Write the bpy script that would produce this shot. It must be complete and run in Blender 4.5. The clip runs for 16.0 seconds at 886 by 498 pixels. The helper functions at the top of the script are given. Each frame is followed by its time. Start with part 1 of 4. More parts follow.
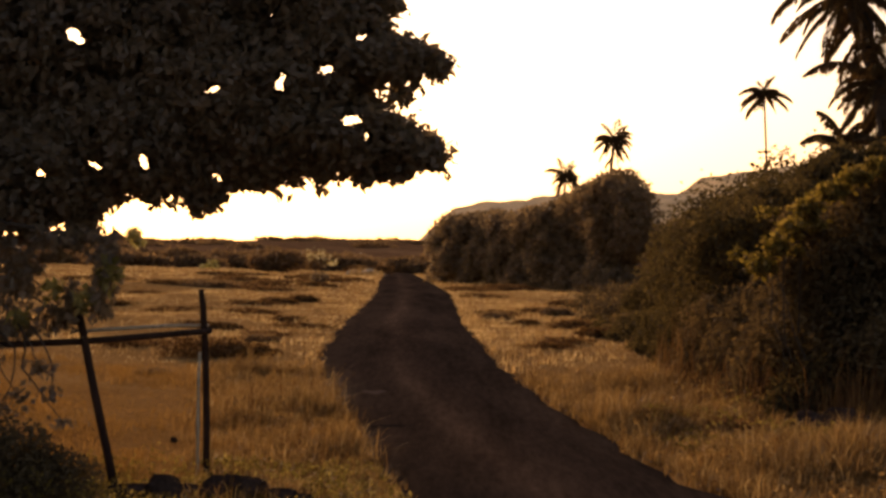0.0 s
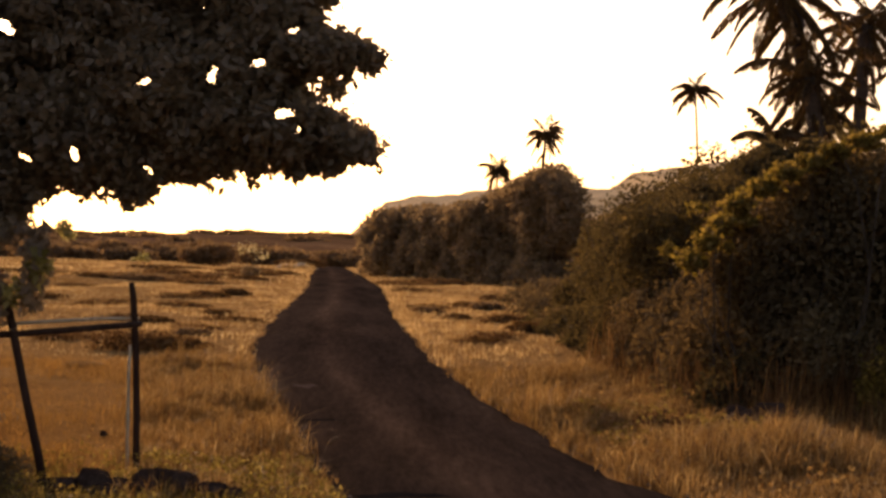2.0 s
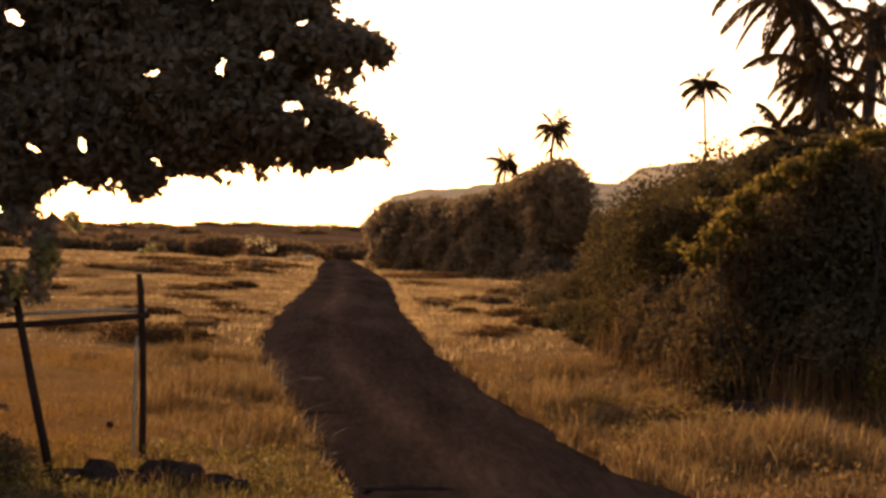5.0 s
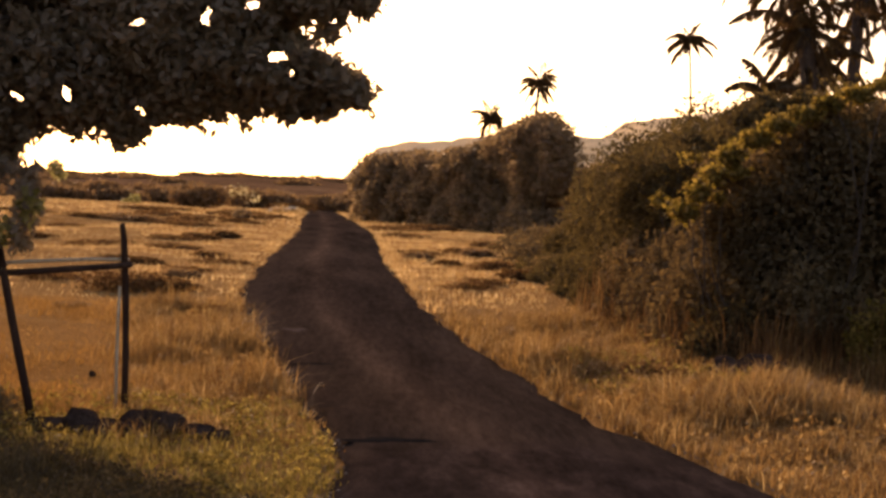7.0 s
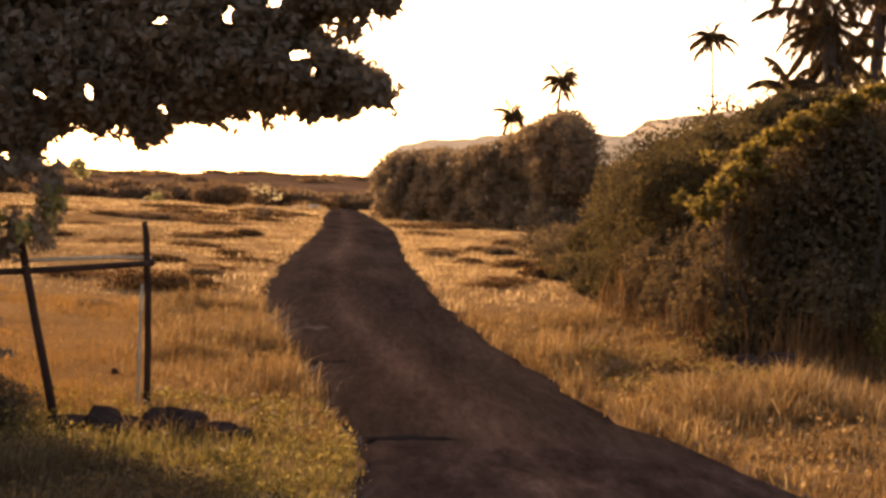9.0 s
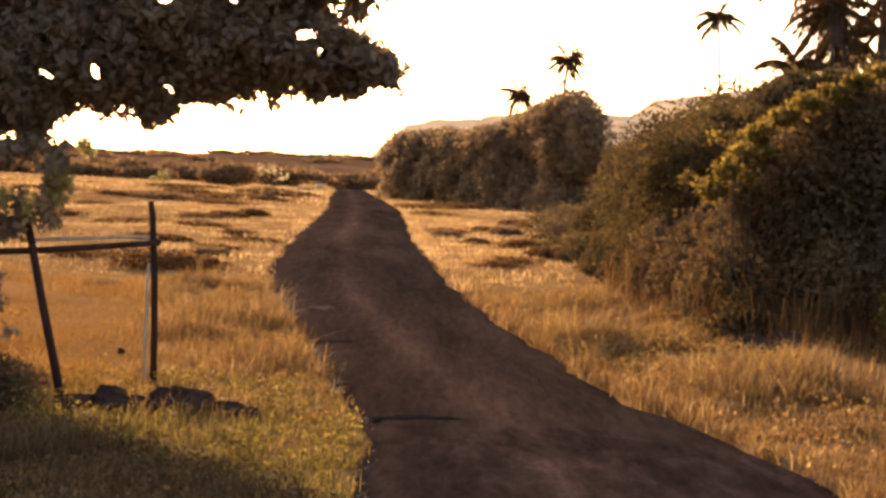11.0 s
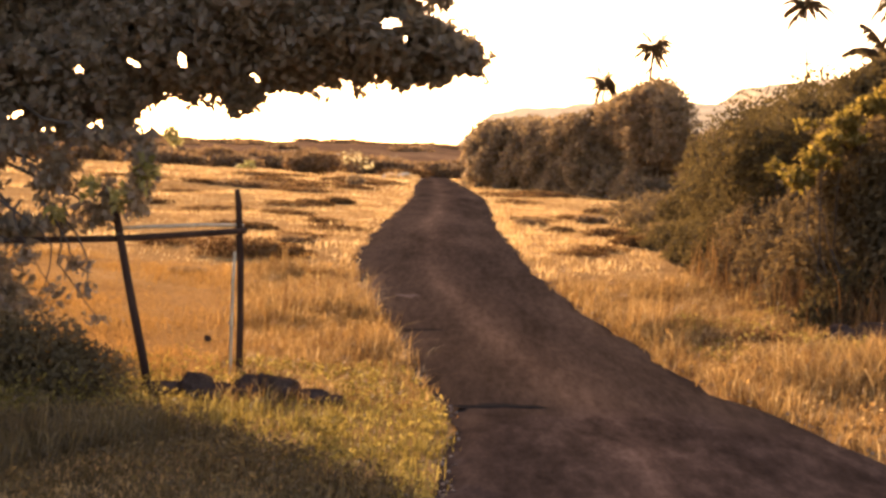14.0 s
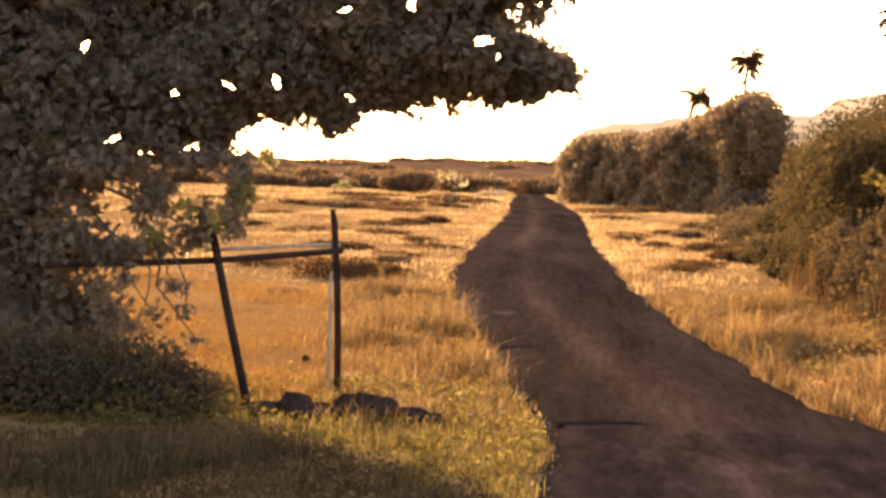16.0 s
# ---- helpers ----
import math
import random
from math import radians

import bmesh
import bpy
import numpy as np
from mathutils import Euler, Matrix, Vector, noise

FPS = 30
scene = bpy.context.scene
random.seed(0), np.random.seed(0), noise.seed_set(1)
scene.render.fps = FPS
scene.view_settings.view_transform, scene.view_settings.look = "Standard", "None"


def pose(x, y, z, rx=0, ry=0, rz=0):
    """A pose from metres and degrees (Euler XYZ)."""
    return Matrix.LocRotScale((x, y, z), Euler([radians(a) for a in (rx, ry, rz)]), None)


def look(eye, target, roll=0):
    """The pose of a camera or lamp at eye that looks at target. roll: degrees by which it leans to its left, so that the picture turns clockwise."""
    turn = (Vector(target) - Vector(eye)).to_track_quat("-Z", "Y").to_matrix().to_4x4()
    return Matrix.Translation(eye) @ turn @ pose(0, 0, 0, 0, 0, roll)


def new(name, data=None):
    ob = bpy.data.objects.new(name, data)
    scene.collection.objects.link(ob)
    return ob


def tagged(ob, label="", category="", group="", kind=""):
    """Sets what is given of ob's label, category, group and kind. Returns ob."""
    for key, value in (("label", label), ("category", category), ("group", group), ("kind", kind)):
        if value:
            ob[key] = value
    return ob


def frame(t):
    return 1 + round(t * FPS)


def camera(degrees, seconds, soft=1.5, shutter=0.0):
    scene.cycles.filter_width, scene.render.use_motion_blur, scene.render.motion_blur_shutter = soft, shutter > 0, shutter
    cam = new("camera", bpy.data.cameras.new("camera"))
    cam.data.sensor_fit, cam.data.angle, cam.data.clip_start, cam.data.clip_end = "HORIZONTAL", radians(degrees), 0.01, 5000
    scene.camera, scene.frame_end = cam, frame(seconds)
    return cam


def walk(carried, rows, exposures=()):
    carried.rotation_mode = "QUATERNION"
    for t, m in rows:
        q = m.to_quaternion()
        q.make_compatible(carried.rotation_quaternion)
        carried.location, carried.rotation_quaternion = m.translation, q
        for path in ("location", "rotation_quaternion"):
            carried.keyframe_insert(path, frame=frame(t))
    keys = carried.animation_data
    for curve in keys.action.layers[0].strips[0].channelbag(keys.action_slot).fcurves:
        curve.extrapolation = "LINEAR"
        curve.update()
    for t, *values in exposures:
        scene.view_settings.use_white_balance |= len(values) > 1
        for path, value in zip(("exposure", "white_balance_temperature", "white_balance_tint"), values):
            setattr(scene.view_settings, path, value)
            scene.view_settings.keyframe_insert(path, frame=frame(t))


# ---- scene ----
# ---- camera ----
cam = camera(24.0, 16.0, soft=3.0)
EYE = (0.0, 0.0, 1.9)
# seconds, yaw, pitch, roll of a camera that turns where it stands
PATH = [
    (0, 0.000, 0.326, -1.400),
    (0.5, -0.164, 0.274, -1.469),
    (1, -0.620, -0.218, -1.533),
    (1.5, -1.670, 0.100, -1.724),
    (2, -1.875, 0.214, -1.655),
    (2.5, -2.016, -0.012, -1.833),
    (3, -1.356, 0.335, -1.688),
    (3.2, -1.775, -0.122, -1.810),
    (5.3, -1.613, 0.039, -2.140),
    (5.5, -1.584, 0.015, -2.261),
    (6, -1.267, -0.229, -2.269),
    (6.5, -1.634, -0.667, -2.487),
    (7, -2.114, -1.255, -2.622),
    (7.5, -1.865, -1.121, -2.512),
    (8, -1.872, -0.931, -2.504),
    (8.5, -1.360, -1.181, -2.433),
    (9, -1.514, -1.337, -2.603),
    (9.2, -1.429, -1.339, -2.320),
    (11.3, -1.397, -2.220, -2.757),
    (11.5, -1.591, -2.499, -2.903),
    (12, -1.081, -2.355, -2.962),
    (12.5, -0.096, -2.264, -2.717),
    (13, 0.199, -2.486, -2.699),
    (13.5, 0.355, -2.420, -2.651),
    (14, 0.999, -2.322, -2.681),
    (14.5, 1.411, -2.278, -2.239),
    (15, 2.234, -2.187, -2.064),
    (15.5, 3.017, -2.258, -1.775),
    (16, 3.601, -1.940, -1.707),
]
walk(cam, [(t, pose(*EYE, 90 + p, r, y)) for t, y, p, r in PATH],
     [(0, -0.36, 7800, 35), (1, -0.3, 7800, 35), (1.5, 0.04, 7750, 36), (3, 0.08, 7700, 36), (5.3, 0.06, 7450, 36), (6, 0.13, 7400, 36), (6.5, 0.26, 7400, 36),
      (7, 0.5, 7350, 36), (7.5, 0.74, 7350, 36), (9, 0.9, 7300, 36), (11.5, 1.4, 7350, 35), (12, 1.6, 7350, 35), (16, 1.69, 7300, 33)])

# ---- light ----
SUN_AZ, SUN_EL = radians(-14.5), radians(14)
world = bpy.data.worlds.new("sky")
scene.world = world
world.use_nodes = True
wn = world.node_tree.nodes
sky = wn.new("ShaderNodeTexSky")
sky.sky_type, sky.sun_disc = "NISHITA", False
sky.sun_elevation, sky.sun_rotation = SUN_EL, SUN_AZ
sky.dust_density, sky.air_density = 2.0, 1.0
world.node_tree.links.new(sky.outputs[0], wn["Background"].inputs["Color"])
wn["Background"].inputs["Strength"].default_value = 0.15
sun_lamp = bpy.data.lights.new("sun", "SUN")
sun_lamp.energy, sun_lamp.angle, sun_lamp.color = 2.9, radians(0.6), (1.0, 0.79, 0.50)
sun = new("sun", sun_lamp)
sun.matrix_world = look((math.sin(SUN_AZ) * 60, math.cos(SUN_AZ) * 60, math.tan(SUN_EL) * 60), (0, 0, 0))


# ---- materials ----
def material(name):
    m = bpy.data.materials.new(name)
    m.use_nodes = True
    nt = m.node_tree
    nt.nodes.clear()
    out = nt.nodes.new("ShaderNodeOutputMaterial")
    return m, nt, out


def ramp_node(nt, stops):
    r = nt.nodes.new("ShaderNodeValToRGB")
    while len(r.color_ramp.elements) < len(stops):
        r.color_ramp.elements.new(0.5)
    for el, (p, c) in zip(r.color_ramp.elements, stops):
        el.position, el.color = p, (*c, 1)
    return r


def noise_node(nt, scale, detail=4.0, rough=0.6, stretch=None):
    co = nt.nodes.new("ShaderNodeTexCoord")
    mp = nt.nodes.new("ShaderNodeMapping")
    if stretch:
        mp.inputs["Scale"].default_value = stretch
    nt.links.new(co.outputs["Object"], mp.inputs["Vector"])
    n = nt.nodes.new("ShaderNodeTexNoise")
    n.inputs["Scale"].default_value, n.inputs["Detail"].default_value, n.inputs["Roughness"].default_value = scale, detail, rough
    nt.links.new(mp.outputs[0], n.inputs["Vector"])
    return n


def mix_colour(nt, a, b, fac, mode="MIX"):
    mx = nt.nodes.new("ShaderNodeMix")
    mx.data_type, mx.blend_type = "RGBA", mode
    for src, k in ((a, 6), (b, 7)):
        if isinstance(src, tuple):
            mx.inputs[k].default_value = (*src, 1)
        else:
            nt.links.new(src, mx.inputs[k])
    if isinstance(fac, float):
        mx.inputs[0].default_value = fac
    else:
        nt.links.new(fac, mx.inputs[0])
    return mx.outputs[2]


def foliage_material(name, stops, patch, patch_scale, through_share=0.45, rough=0.6, gloss=0.08, through_gain=1.6, through_tint=(1.0, 1.0, 0.75)):
    """Thin leaves: reflecting and letting light through, with a colour of its own for each leaf and larger drifts."""
    m, nt, out = material(name)
    geo = nt.nodes.new("ShaderNodeNewGeometry")
    rp = ramp_node(nt, stops)
    nt.links.new(geo.outputs["Random Per Island"], rp.inputs[0])
    nz = noise_node(nt, patch_scale, 3.0)
    pr = ramp_node(nt, [(0.35, patch[0]), (0.68, patch[1])])
    nt.links.new(nz.outputs["Fac"], pr.inputs[0])
    col = mix_colour(nt, rp.outputs[0], pr.outputs[0], 1.0, "MULTIPLY")
    bs = nt.nodes.new("ShaderNodeBsdfPrincipled")
    bs.inputs["Roughness"].default_value = rough
    bs.inputs["Specular IOR Level"].default_value = gloss
    nt.links.new(col, bs.inputs["Base Color"])
    tr = nt.nodes.new("ShaderNodeBsdfTranslucent")
    nt.links.new(mix_colour(nt, col, tuple(through_gain * q for q in through_tint), 1.0, "MULTIPLY"), tr.inputs["Color"])
    ms = nt.nodes.new("ShaderNodeMixShader")
    ms.inputs[0].default_value = through_share
    nt.links.new(bs.outputs[0], ms.inputs[1])
    nt.links.new(tr.outputs[0], ms.inputs[2])
    nt.links.new(ms.outputs[0], out.inputs[0])
    return m


def solid_material(name, dark, light, scale, fine, rough=0.85, bump=0.4, stretch=None, bump_dist=0.02, gloss=0.3):
    """Earth, wood, stone, asphalt: two scales of variation and a fine relief."""
    m, nt, out = material(name)
    big, small = noise_node(nt, scale, 5.0, 0.62, stretch), noise_node(nt, fine, 6.0, 0.7, stretch)
    r1 = ramp_node(nt, [(0.32, dark), (0.7, light)])
    nt.links.new(big.outputs["Fac"], r1.inputs[0])
    r2 = ramp_node(nt, [(0.3, (0.6, 0.6, 0.6)), (0.72, (1.25, 1.25, 1.25))])
    nt.links.new(small.outputs["Fac"], r2.inputs[0])
    bs = nt.nodes.new("ShaderNodeBsdfPrincipled")
    bs.inputs["Roughness"].default_value = rough
    bs.inputs["Specular IOR Level"].default_value = gloss
    nt.links.new(mix_colour(nt, r1.outputs[0], r2.outputs[0], 1.0, "MULTIPLY"), bs.inputs["Base Color"])
    bp = nt.nodes.new("ShaderNodeBump")
    bp.inputs["Strength"].default_value, bp.inputs["Distance"].default_value = bump, bump_dist
    nt.links.new(small.outputs["Fac"], bp.inputs["Height"])
    nt.links.new(bp.outputs[0], bs.inputs["Normal"])
    nt.links.new(bs.outputs[0], out.inputs[0])
    return m


M_SOIL = solid_material("dry_soil", (0.31, 0.162, 0.055), (0.44, 0.255, 0.095), 0.35, 9.0, 1.0, 0.6, bump_dist=0.05, gloss=0.0)
M_ROAD = solid_material("worn_asphalt", (0.032, 0.0222, 0.0165), (0.085, 0.058, 0.0415), 0.9, 11.0, 1.0, 0.6, (1.3, 0.14, 1), 0.012, 0.0)

def wheel_wear(m):
    """Dust left on the crown of the road, tyre-darkened tracks beside it, broken up by noise."""
    nt = m.node_tree
    bs = next(q for q in nt.nodes if q.type == "BSDF_PRINCIPLED")
    old = bs.inputs["Base Color"].links[0].from_socket
    uv = nt.nodes.new("ShaderNodeUVMap")
    uv.uv_map = "lane"
    sep = nt.nodes.new("ShaderNodeSeparateXYZ")
    nt.links.new(uv.outputs[0], sep.inputs[0])
    wob = noise_node(nt, 0.7, 3.0, 0.6, (1.0, 0.3, 1.0))
    add = nt.nodes.new("ShaderNodeMath")
    add.operation = "MULTIPLY_ADD"
    nt.links.new(wob.outputs["Fac"], add.inputs[0])
    add.inputs[1].default_value = 0.16
    nt.links.new(sep.outputs[0], add.inputs[2])
    rp = ramp_node(nt, [(0.10, (1.0, 1.0, 1.0)), (0.22, (0.82, 0.82, 0.84)), (0.38, (0.95, 0.94, 0.94)), (0.49, (1.36, 1.3, 1.27)), (0.60, (0.95, 0.93, 0.94)), (0.76, (0.74, 0.75, 0.79)), (1.0, (0.85, 0.86, 0.88))])
    nt.links.new(add.outputs[0], rp.inputs[0])
    # the near end has lost its top coat: gravelly, redder, with broken patches
    far = nt.nodes.new("ShaderNodeMath")
    far.operation = "MULTIPLY_ADD"
    nt.links.new(noise_node(nt, 0.8, 4.0, 0.7).outputs["Fac"], far.inputs[0])
    far.inputs[1].default_value = 0.5
    nt.links.new(sep.outputs[1], far.inputs[2])
    edge = ramp_node(nt, [(0.0, (1, 1, 1)), (1.0, (0, 0, 0))])
    edge.color_ramp.elements[0].position, edge.color_ramp.elements[1].position = 0.88, 0.96
    half_way = nt.nodes.new("ShaderNodeMath")
    half_way.operation = "MULTIPLY"
    half_way.inputs[1].default_value = 0.5
    nt.links.new(far.outputs[0], half_way.inputs[0])
    nt.links.new(half_way.outputs[0], edge.inputs[0])
    grit = ramp_node(nt, [(0.36, (0.022, 0.0155, 0.0125)), (0.52, (0.044, 0.030, 0.0235)), (0.74, (0.095, 0.066, 0.052))])
    nt.links.new(noise_node(nt, 3.6, 8.0, 0.74, (1.0, 0.22, 1.0)).outputs["Fac"], grit.inputs[0])
    nt.links.new(mix_colour(nt, mix_colour(nt, old, grit.outputs[0], edge.outputs[0]), rp.outputs[0], 1.0, "MULTIPLY"), bs.inputs["Base Color"])


wheel_wear(M_ROAD)
M_PATCH = solid_material("dusty_asphalt", (0.075, 0.053, 0.043), (0.12, 0.086, 0.070), 2.5, 45.0, 1.0, 0.5, None, 0.006, 0.0)
M_TAR = solid_material("tar", (0.012, 0.011, 0.011), (0.025, 0.022, 0.02), 3.0, 40.0, 1.0, 0.4, None, 0.004, 0.0)
M_PEBBLE = solid_material("pale_pebble", (0.12, 0.085, 0.06), (0.30, 0.22, 0.16), 6.0, 40.0, 0.9, 0.5, None, 0.01)
M_HILL = solid_material("dry_hill", (0.56, 0.415, 0.235), (0.72, 0.545, 0.325), 0.012, 0.12, 1.0, 0.5, None, 1.0, 0.0)
M_RIDGE = solid_material("scrubby_ridge", (0.15, 0.083, 0.042), (0.26, 0.148, 0.076), 0.05, 0.6, 1.0, 0.8, None, 0.5, 0.0)
M_PALE_HEAP = solid_material("sunlit_straw", (0.48, 0.36, 0.22), (0.62, 0.48, 0.30), 0.8, 8.0, 0.95, 0.5, None, 0.04)
M_BARK = solid_material("bark", (0.05, 0.036, 0.025), (0.13, 0.095, 0.065), 3.0, 22.0, 0.9, 0.8, (1, 1, 0.25), 0.02)
M_PALM_BARK = solid_material("palm_bark", (0.05, 0.036, 0.026), (0.10, 0.075, 0.055), 1.5, 14.0, 0.9, 0.7, (1, 1, 3.0), 0.02)
M_POST = solid_material("weathered_post", (0.032, 0.018, 0.013), (0.075, 0.042, 0.028), 4.0, 40.0, 0.9, 0.6, (1, 1, 0.15), 0.006, 0.08)
M_PALE_ROD = solid_material("pale_rod", (0.46, 0.36, 0.22), (0.64, 0.52, 0.34), 5.0, 40.0, 0.55, 0.3, (0.2, 1, 1), 0.004)
M_ROCK = solid_material("dark_stone", (0.044, 0.026, 0.019), (0.10, 0.064, 0.047), 5.0, 26.0, 1.0, 0.9, None, 0.03, 0.0)
G_LO, G_HI = (0.62, 0.54, 0.44), (1.15, 1.08, 0.98)
M_GRASS = foliage_material("golden_dry_grass", [(0.0, (0.153, 0.086, 0.035)), (0.4, (0.225, 0.137, 0.056)), (0.75, (0.297, 0.194, 0.084)), (1.0, (0.399, 0.293, 0.150))], (G_LO, G_HI), 1.6, 0.48, through_tint=(1.0, 1.0, 0.85))
M_GRASS_PALE = foliage_material("pale_dry_grass", [(0.0, (0.25, 0.155, 0.072)), (0.4, (0.43, 0.29, 0.14)), (0.75, (0.57, 0.42, 0.22)), (1.0, (0.68, 0.54, 0.33))], ((0.48, 0.39, 0.30), (1.18, 1.14, 1.06)), 0.55, 0.5, through_tint=(1.0, 1.0, 0.85))
M_GRASS_GREEN = foliage_material("yellow_green_grass", [(0.0, (0.102, 0.077, 0.027)), (0.45, (0.170, 0.133, 0.043)), (0.8, (0.244, 0.192, 0.064)), (1.0, (0.339, 0.273, 0.109))], (G_LO, G_HI), 1.8, 0.5)
# darker grass colour that carries the tree's shade on the near ground
M_GRASS_SHADE = foliage_material("shaded_olive_grass", [(0.0, (0.075, 0.054, 0.030)), (0.5, (0.115, 0.083, 0.044)), (1.0, (0.17, 0.122, 0.066))], (G_LO, G_HI), 1.2, 0.35)
M_STUBBLE = foliage_material("brown_stubble", [(0.0, (0.196, 0.104, 0.035)), (0.5, (0.272, 0.151, 0.053)), (1.0, (0.357, 0.211, 0.081))], ((0.8, 0.76, 0.7), (1.12, 1.06, 1.0)), 0.4, 0.45)
M_WEED = foliage_material("brown_dry_weeds", [(0.0, (0.098, 0.053, 0.029)), (0.5, (0.176, 0.100, 0.049)), (1.0, (0.273, 0.169, 0.084))], (G_LO, G_HI), 0.7, 0.3, 0.9, 0.03)
# lighter and browner than the leaf itself: glare over the crown is in the colour
M_CROWN = foliage_material("broad_leaves", [(0.0, (0.187, 0.146, 0.099)), (0.5, (0.226, 0.175, 0.116)), (0.9, (0.259, 0.198, 0.129)), (1.0, (0.286, 0.212, 0.129))], ((0.88, 0.88, 0.88), (1.1, 1.08, 1.06)), 0.7, 0.5, 0.55, 0.4, 1.5, (1.0, 0.93, 0.75))
# lit copy of the tree's leaves: sunshine through them is in the colour
M_LIT_LEAF = foliage_material("lit_green_leaves", [(0.0, (0.13, 0.11, 0.05)), (0.5, (0.24, 0.205, 0.085)), (1.0, (0.40, 0.34, 0.17))], ((0.8, 0.8, 0.8), (1.15, 1.15, 1.1)), 1.5, 0.5, 0.6, 0.1, 2.2, (1.0, 0.98, 0.5))
# raised base colours: the glare veiling the thicket is put into the leaves
M_THICKET = foliage_material("thicket_leaves", [(0.0, (0.144, 0.105, 0.060)), (0.5, (0.176, 0.129, 0.070)), (0.85, (0.202, 0.147, 0.077)), (1.0, (0.228, 0.163, 0.083))], ((0.75, 0.75, 0.75), (1.15, 1.12, 1.05)), 0.45, 0.4, 0.85, 0.05, 1.05, (1.0, 0.9, 0.64))
# second tone for the same thicket; carries how light falls on its back bushes
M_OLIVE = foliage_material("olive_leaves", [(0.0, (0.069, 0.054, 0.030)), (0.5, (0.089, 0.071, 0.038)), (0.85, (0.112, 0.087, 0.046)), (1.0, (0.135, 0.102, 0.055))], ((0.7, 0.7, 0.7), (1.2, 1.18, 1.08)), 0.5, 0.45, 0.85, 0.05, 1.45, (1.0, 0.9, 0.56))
# colour of sunlit crest leaves on the thicket; the small verge shrub shares it
M_YELLOW_GREEN = foliage_material("yellow_green_leaves", [(0.0, (0.108, 0.084, 0.024)), (0.5, (0.173, 0.133, 0.038)), (1.0, (0.259, 0.189, 0.068))], ((0.75, 0.75, 0.75), (1.2, 1.15, 1.1)), 1.5, 0.5, 0.7, 0.05, 1.8, (1.0, 0.94, 0.55))
# haze of the distance is put into these lighter leaf colours
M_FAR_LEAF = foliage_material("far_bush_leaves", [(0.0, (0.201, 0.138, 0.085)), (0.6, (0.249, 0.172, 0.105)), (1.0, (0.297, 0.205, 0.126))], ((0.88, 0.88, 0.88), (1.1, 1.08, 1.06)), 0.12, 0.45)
M_SCRUB = foliage_material("brown_scrub_leaves", [(0.0, (0.16, 0.095, 0.052)), (0.6, (0.205, 0.125, 0.068)), (1.0, (0.26, 0.16, 0.088))], ((0.85, 0.85, 0.85), (1.12, 1.1, 1.08)), 0.12, 0.45)
M_YELLOW_LEAF = foliage_material("yellowing_leaves", [(0.0, (0.18, 0.16, 0.06)), (0.6, (0.38, 0.33, 0.14)), (1.0, (0.62, 0.52, 0.3))], ((0.8, 0.8, 0.8), (1.15, 1.15, 1.1)), 0.6, 0.5)
M_PALE_LEAF = foliage_material("pale_leaves", [(0.0, (0.30, 0.25, 0.13)), (0.5, (0.52, 0.43, 0.26)), (1.0, (0.70, 0.60, 0.42))], ((0.85, 0.85, 0.85), (1.1, 1.1, 1.1)), 0.6, 0.5)
M_PALM_LEAF = foliage_material("palm_leaflets", [(0.0, (0.075, 0.045, 0.02)), (0.6, (0.11, 0.068, 0.03)), (1.0, (0.17, 0.105, 0.05))], ((0.8, 0.8, 0.8), (1.15, 1.1, 1.05)), 0.4, 0.45)

# ---- the lie of the land ----
LAND_Y = (-60, 0, 22, 26, 31, 36, 49, 64, 76, 111, 160, 230, 600)
LAND_Z = (0.0, 0.0, 0.0, 0.09, 0.22, 0.41, 0.48, 0.57, 0.67, 0.74, 0.63, 0.5, 0.5)
ROAD_Y = (-30, 0, 12, 14, 15.4, 16.7, 18, 20, 23, 26, 30, 35, 48, 64, 77, 111, 150, 200, 245)
ROAD_X = (1.6, 1.45, 1.40, 1.39, 1.31, 1.12, 0.91, 0.70, 0.45, 0.12, -0.27, -0.58, -0.84, -0.93, -1.05, -2.0, -2.9, -4.2, -5.5)
HALF_Y = (-30, 0, 12, 14, 15.4, 16.7, 18, 20, 23, 26, 35, 48, 77, 245)
HALF_W = (1.54, 1.56, 1.57, 1.54, 1.46, 1.42, 1.37, 1.36, 1.39, 1.42, 1.42, 1.37, 1.39, 1.40)
fine_y = np.linspace(-60, 600, 6601)


def smoothed(ys, vs, width):
    v = np.interp(fine_y, ys, vs)
    k = np.ones(width) / width
    return np.convolve(np.pad(v, width, mode="edge"), k, "same")[width:-width]


land_fine, road_fine = smoothed(LAND_Y, LAND_Z, 41), smoothed(ROAD_Y, ROAD_X, 15)


def road_x(y):
    return np.interp(y, fine_y, road_fine)


def half(y):
    return np.interp(y, HALF_Y, HALF_W)


def swell(x, y):
    """Low swells of the open field, none near the road."""
    away = np.clip((np.abs(x - road_x(y)) - 2.2) / 4.0, 0, 1)
    return away * (0.06 * np.sin(x * 0.8 + 1.3 * np.sin(y * 0.21)) + 0.07 * np.sin(y * 0.33 + 0.9 * np.sin(x * 0.35)) * np.clip(y / 40, 0.3, 1.3))


def land(x, y):
    x, y = np.asarray(x, float), np.asarray(y, float)
    return np.interp(y, fine_y, land_fine) + swell(x, y)


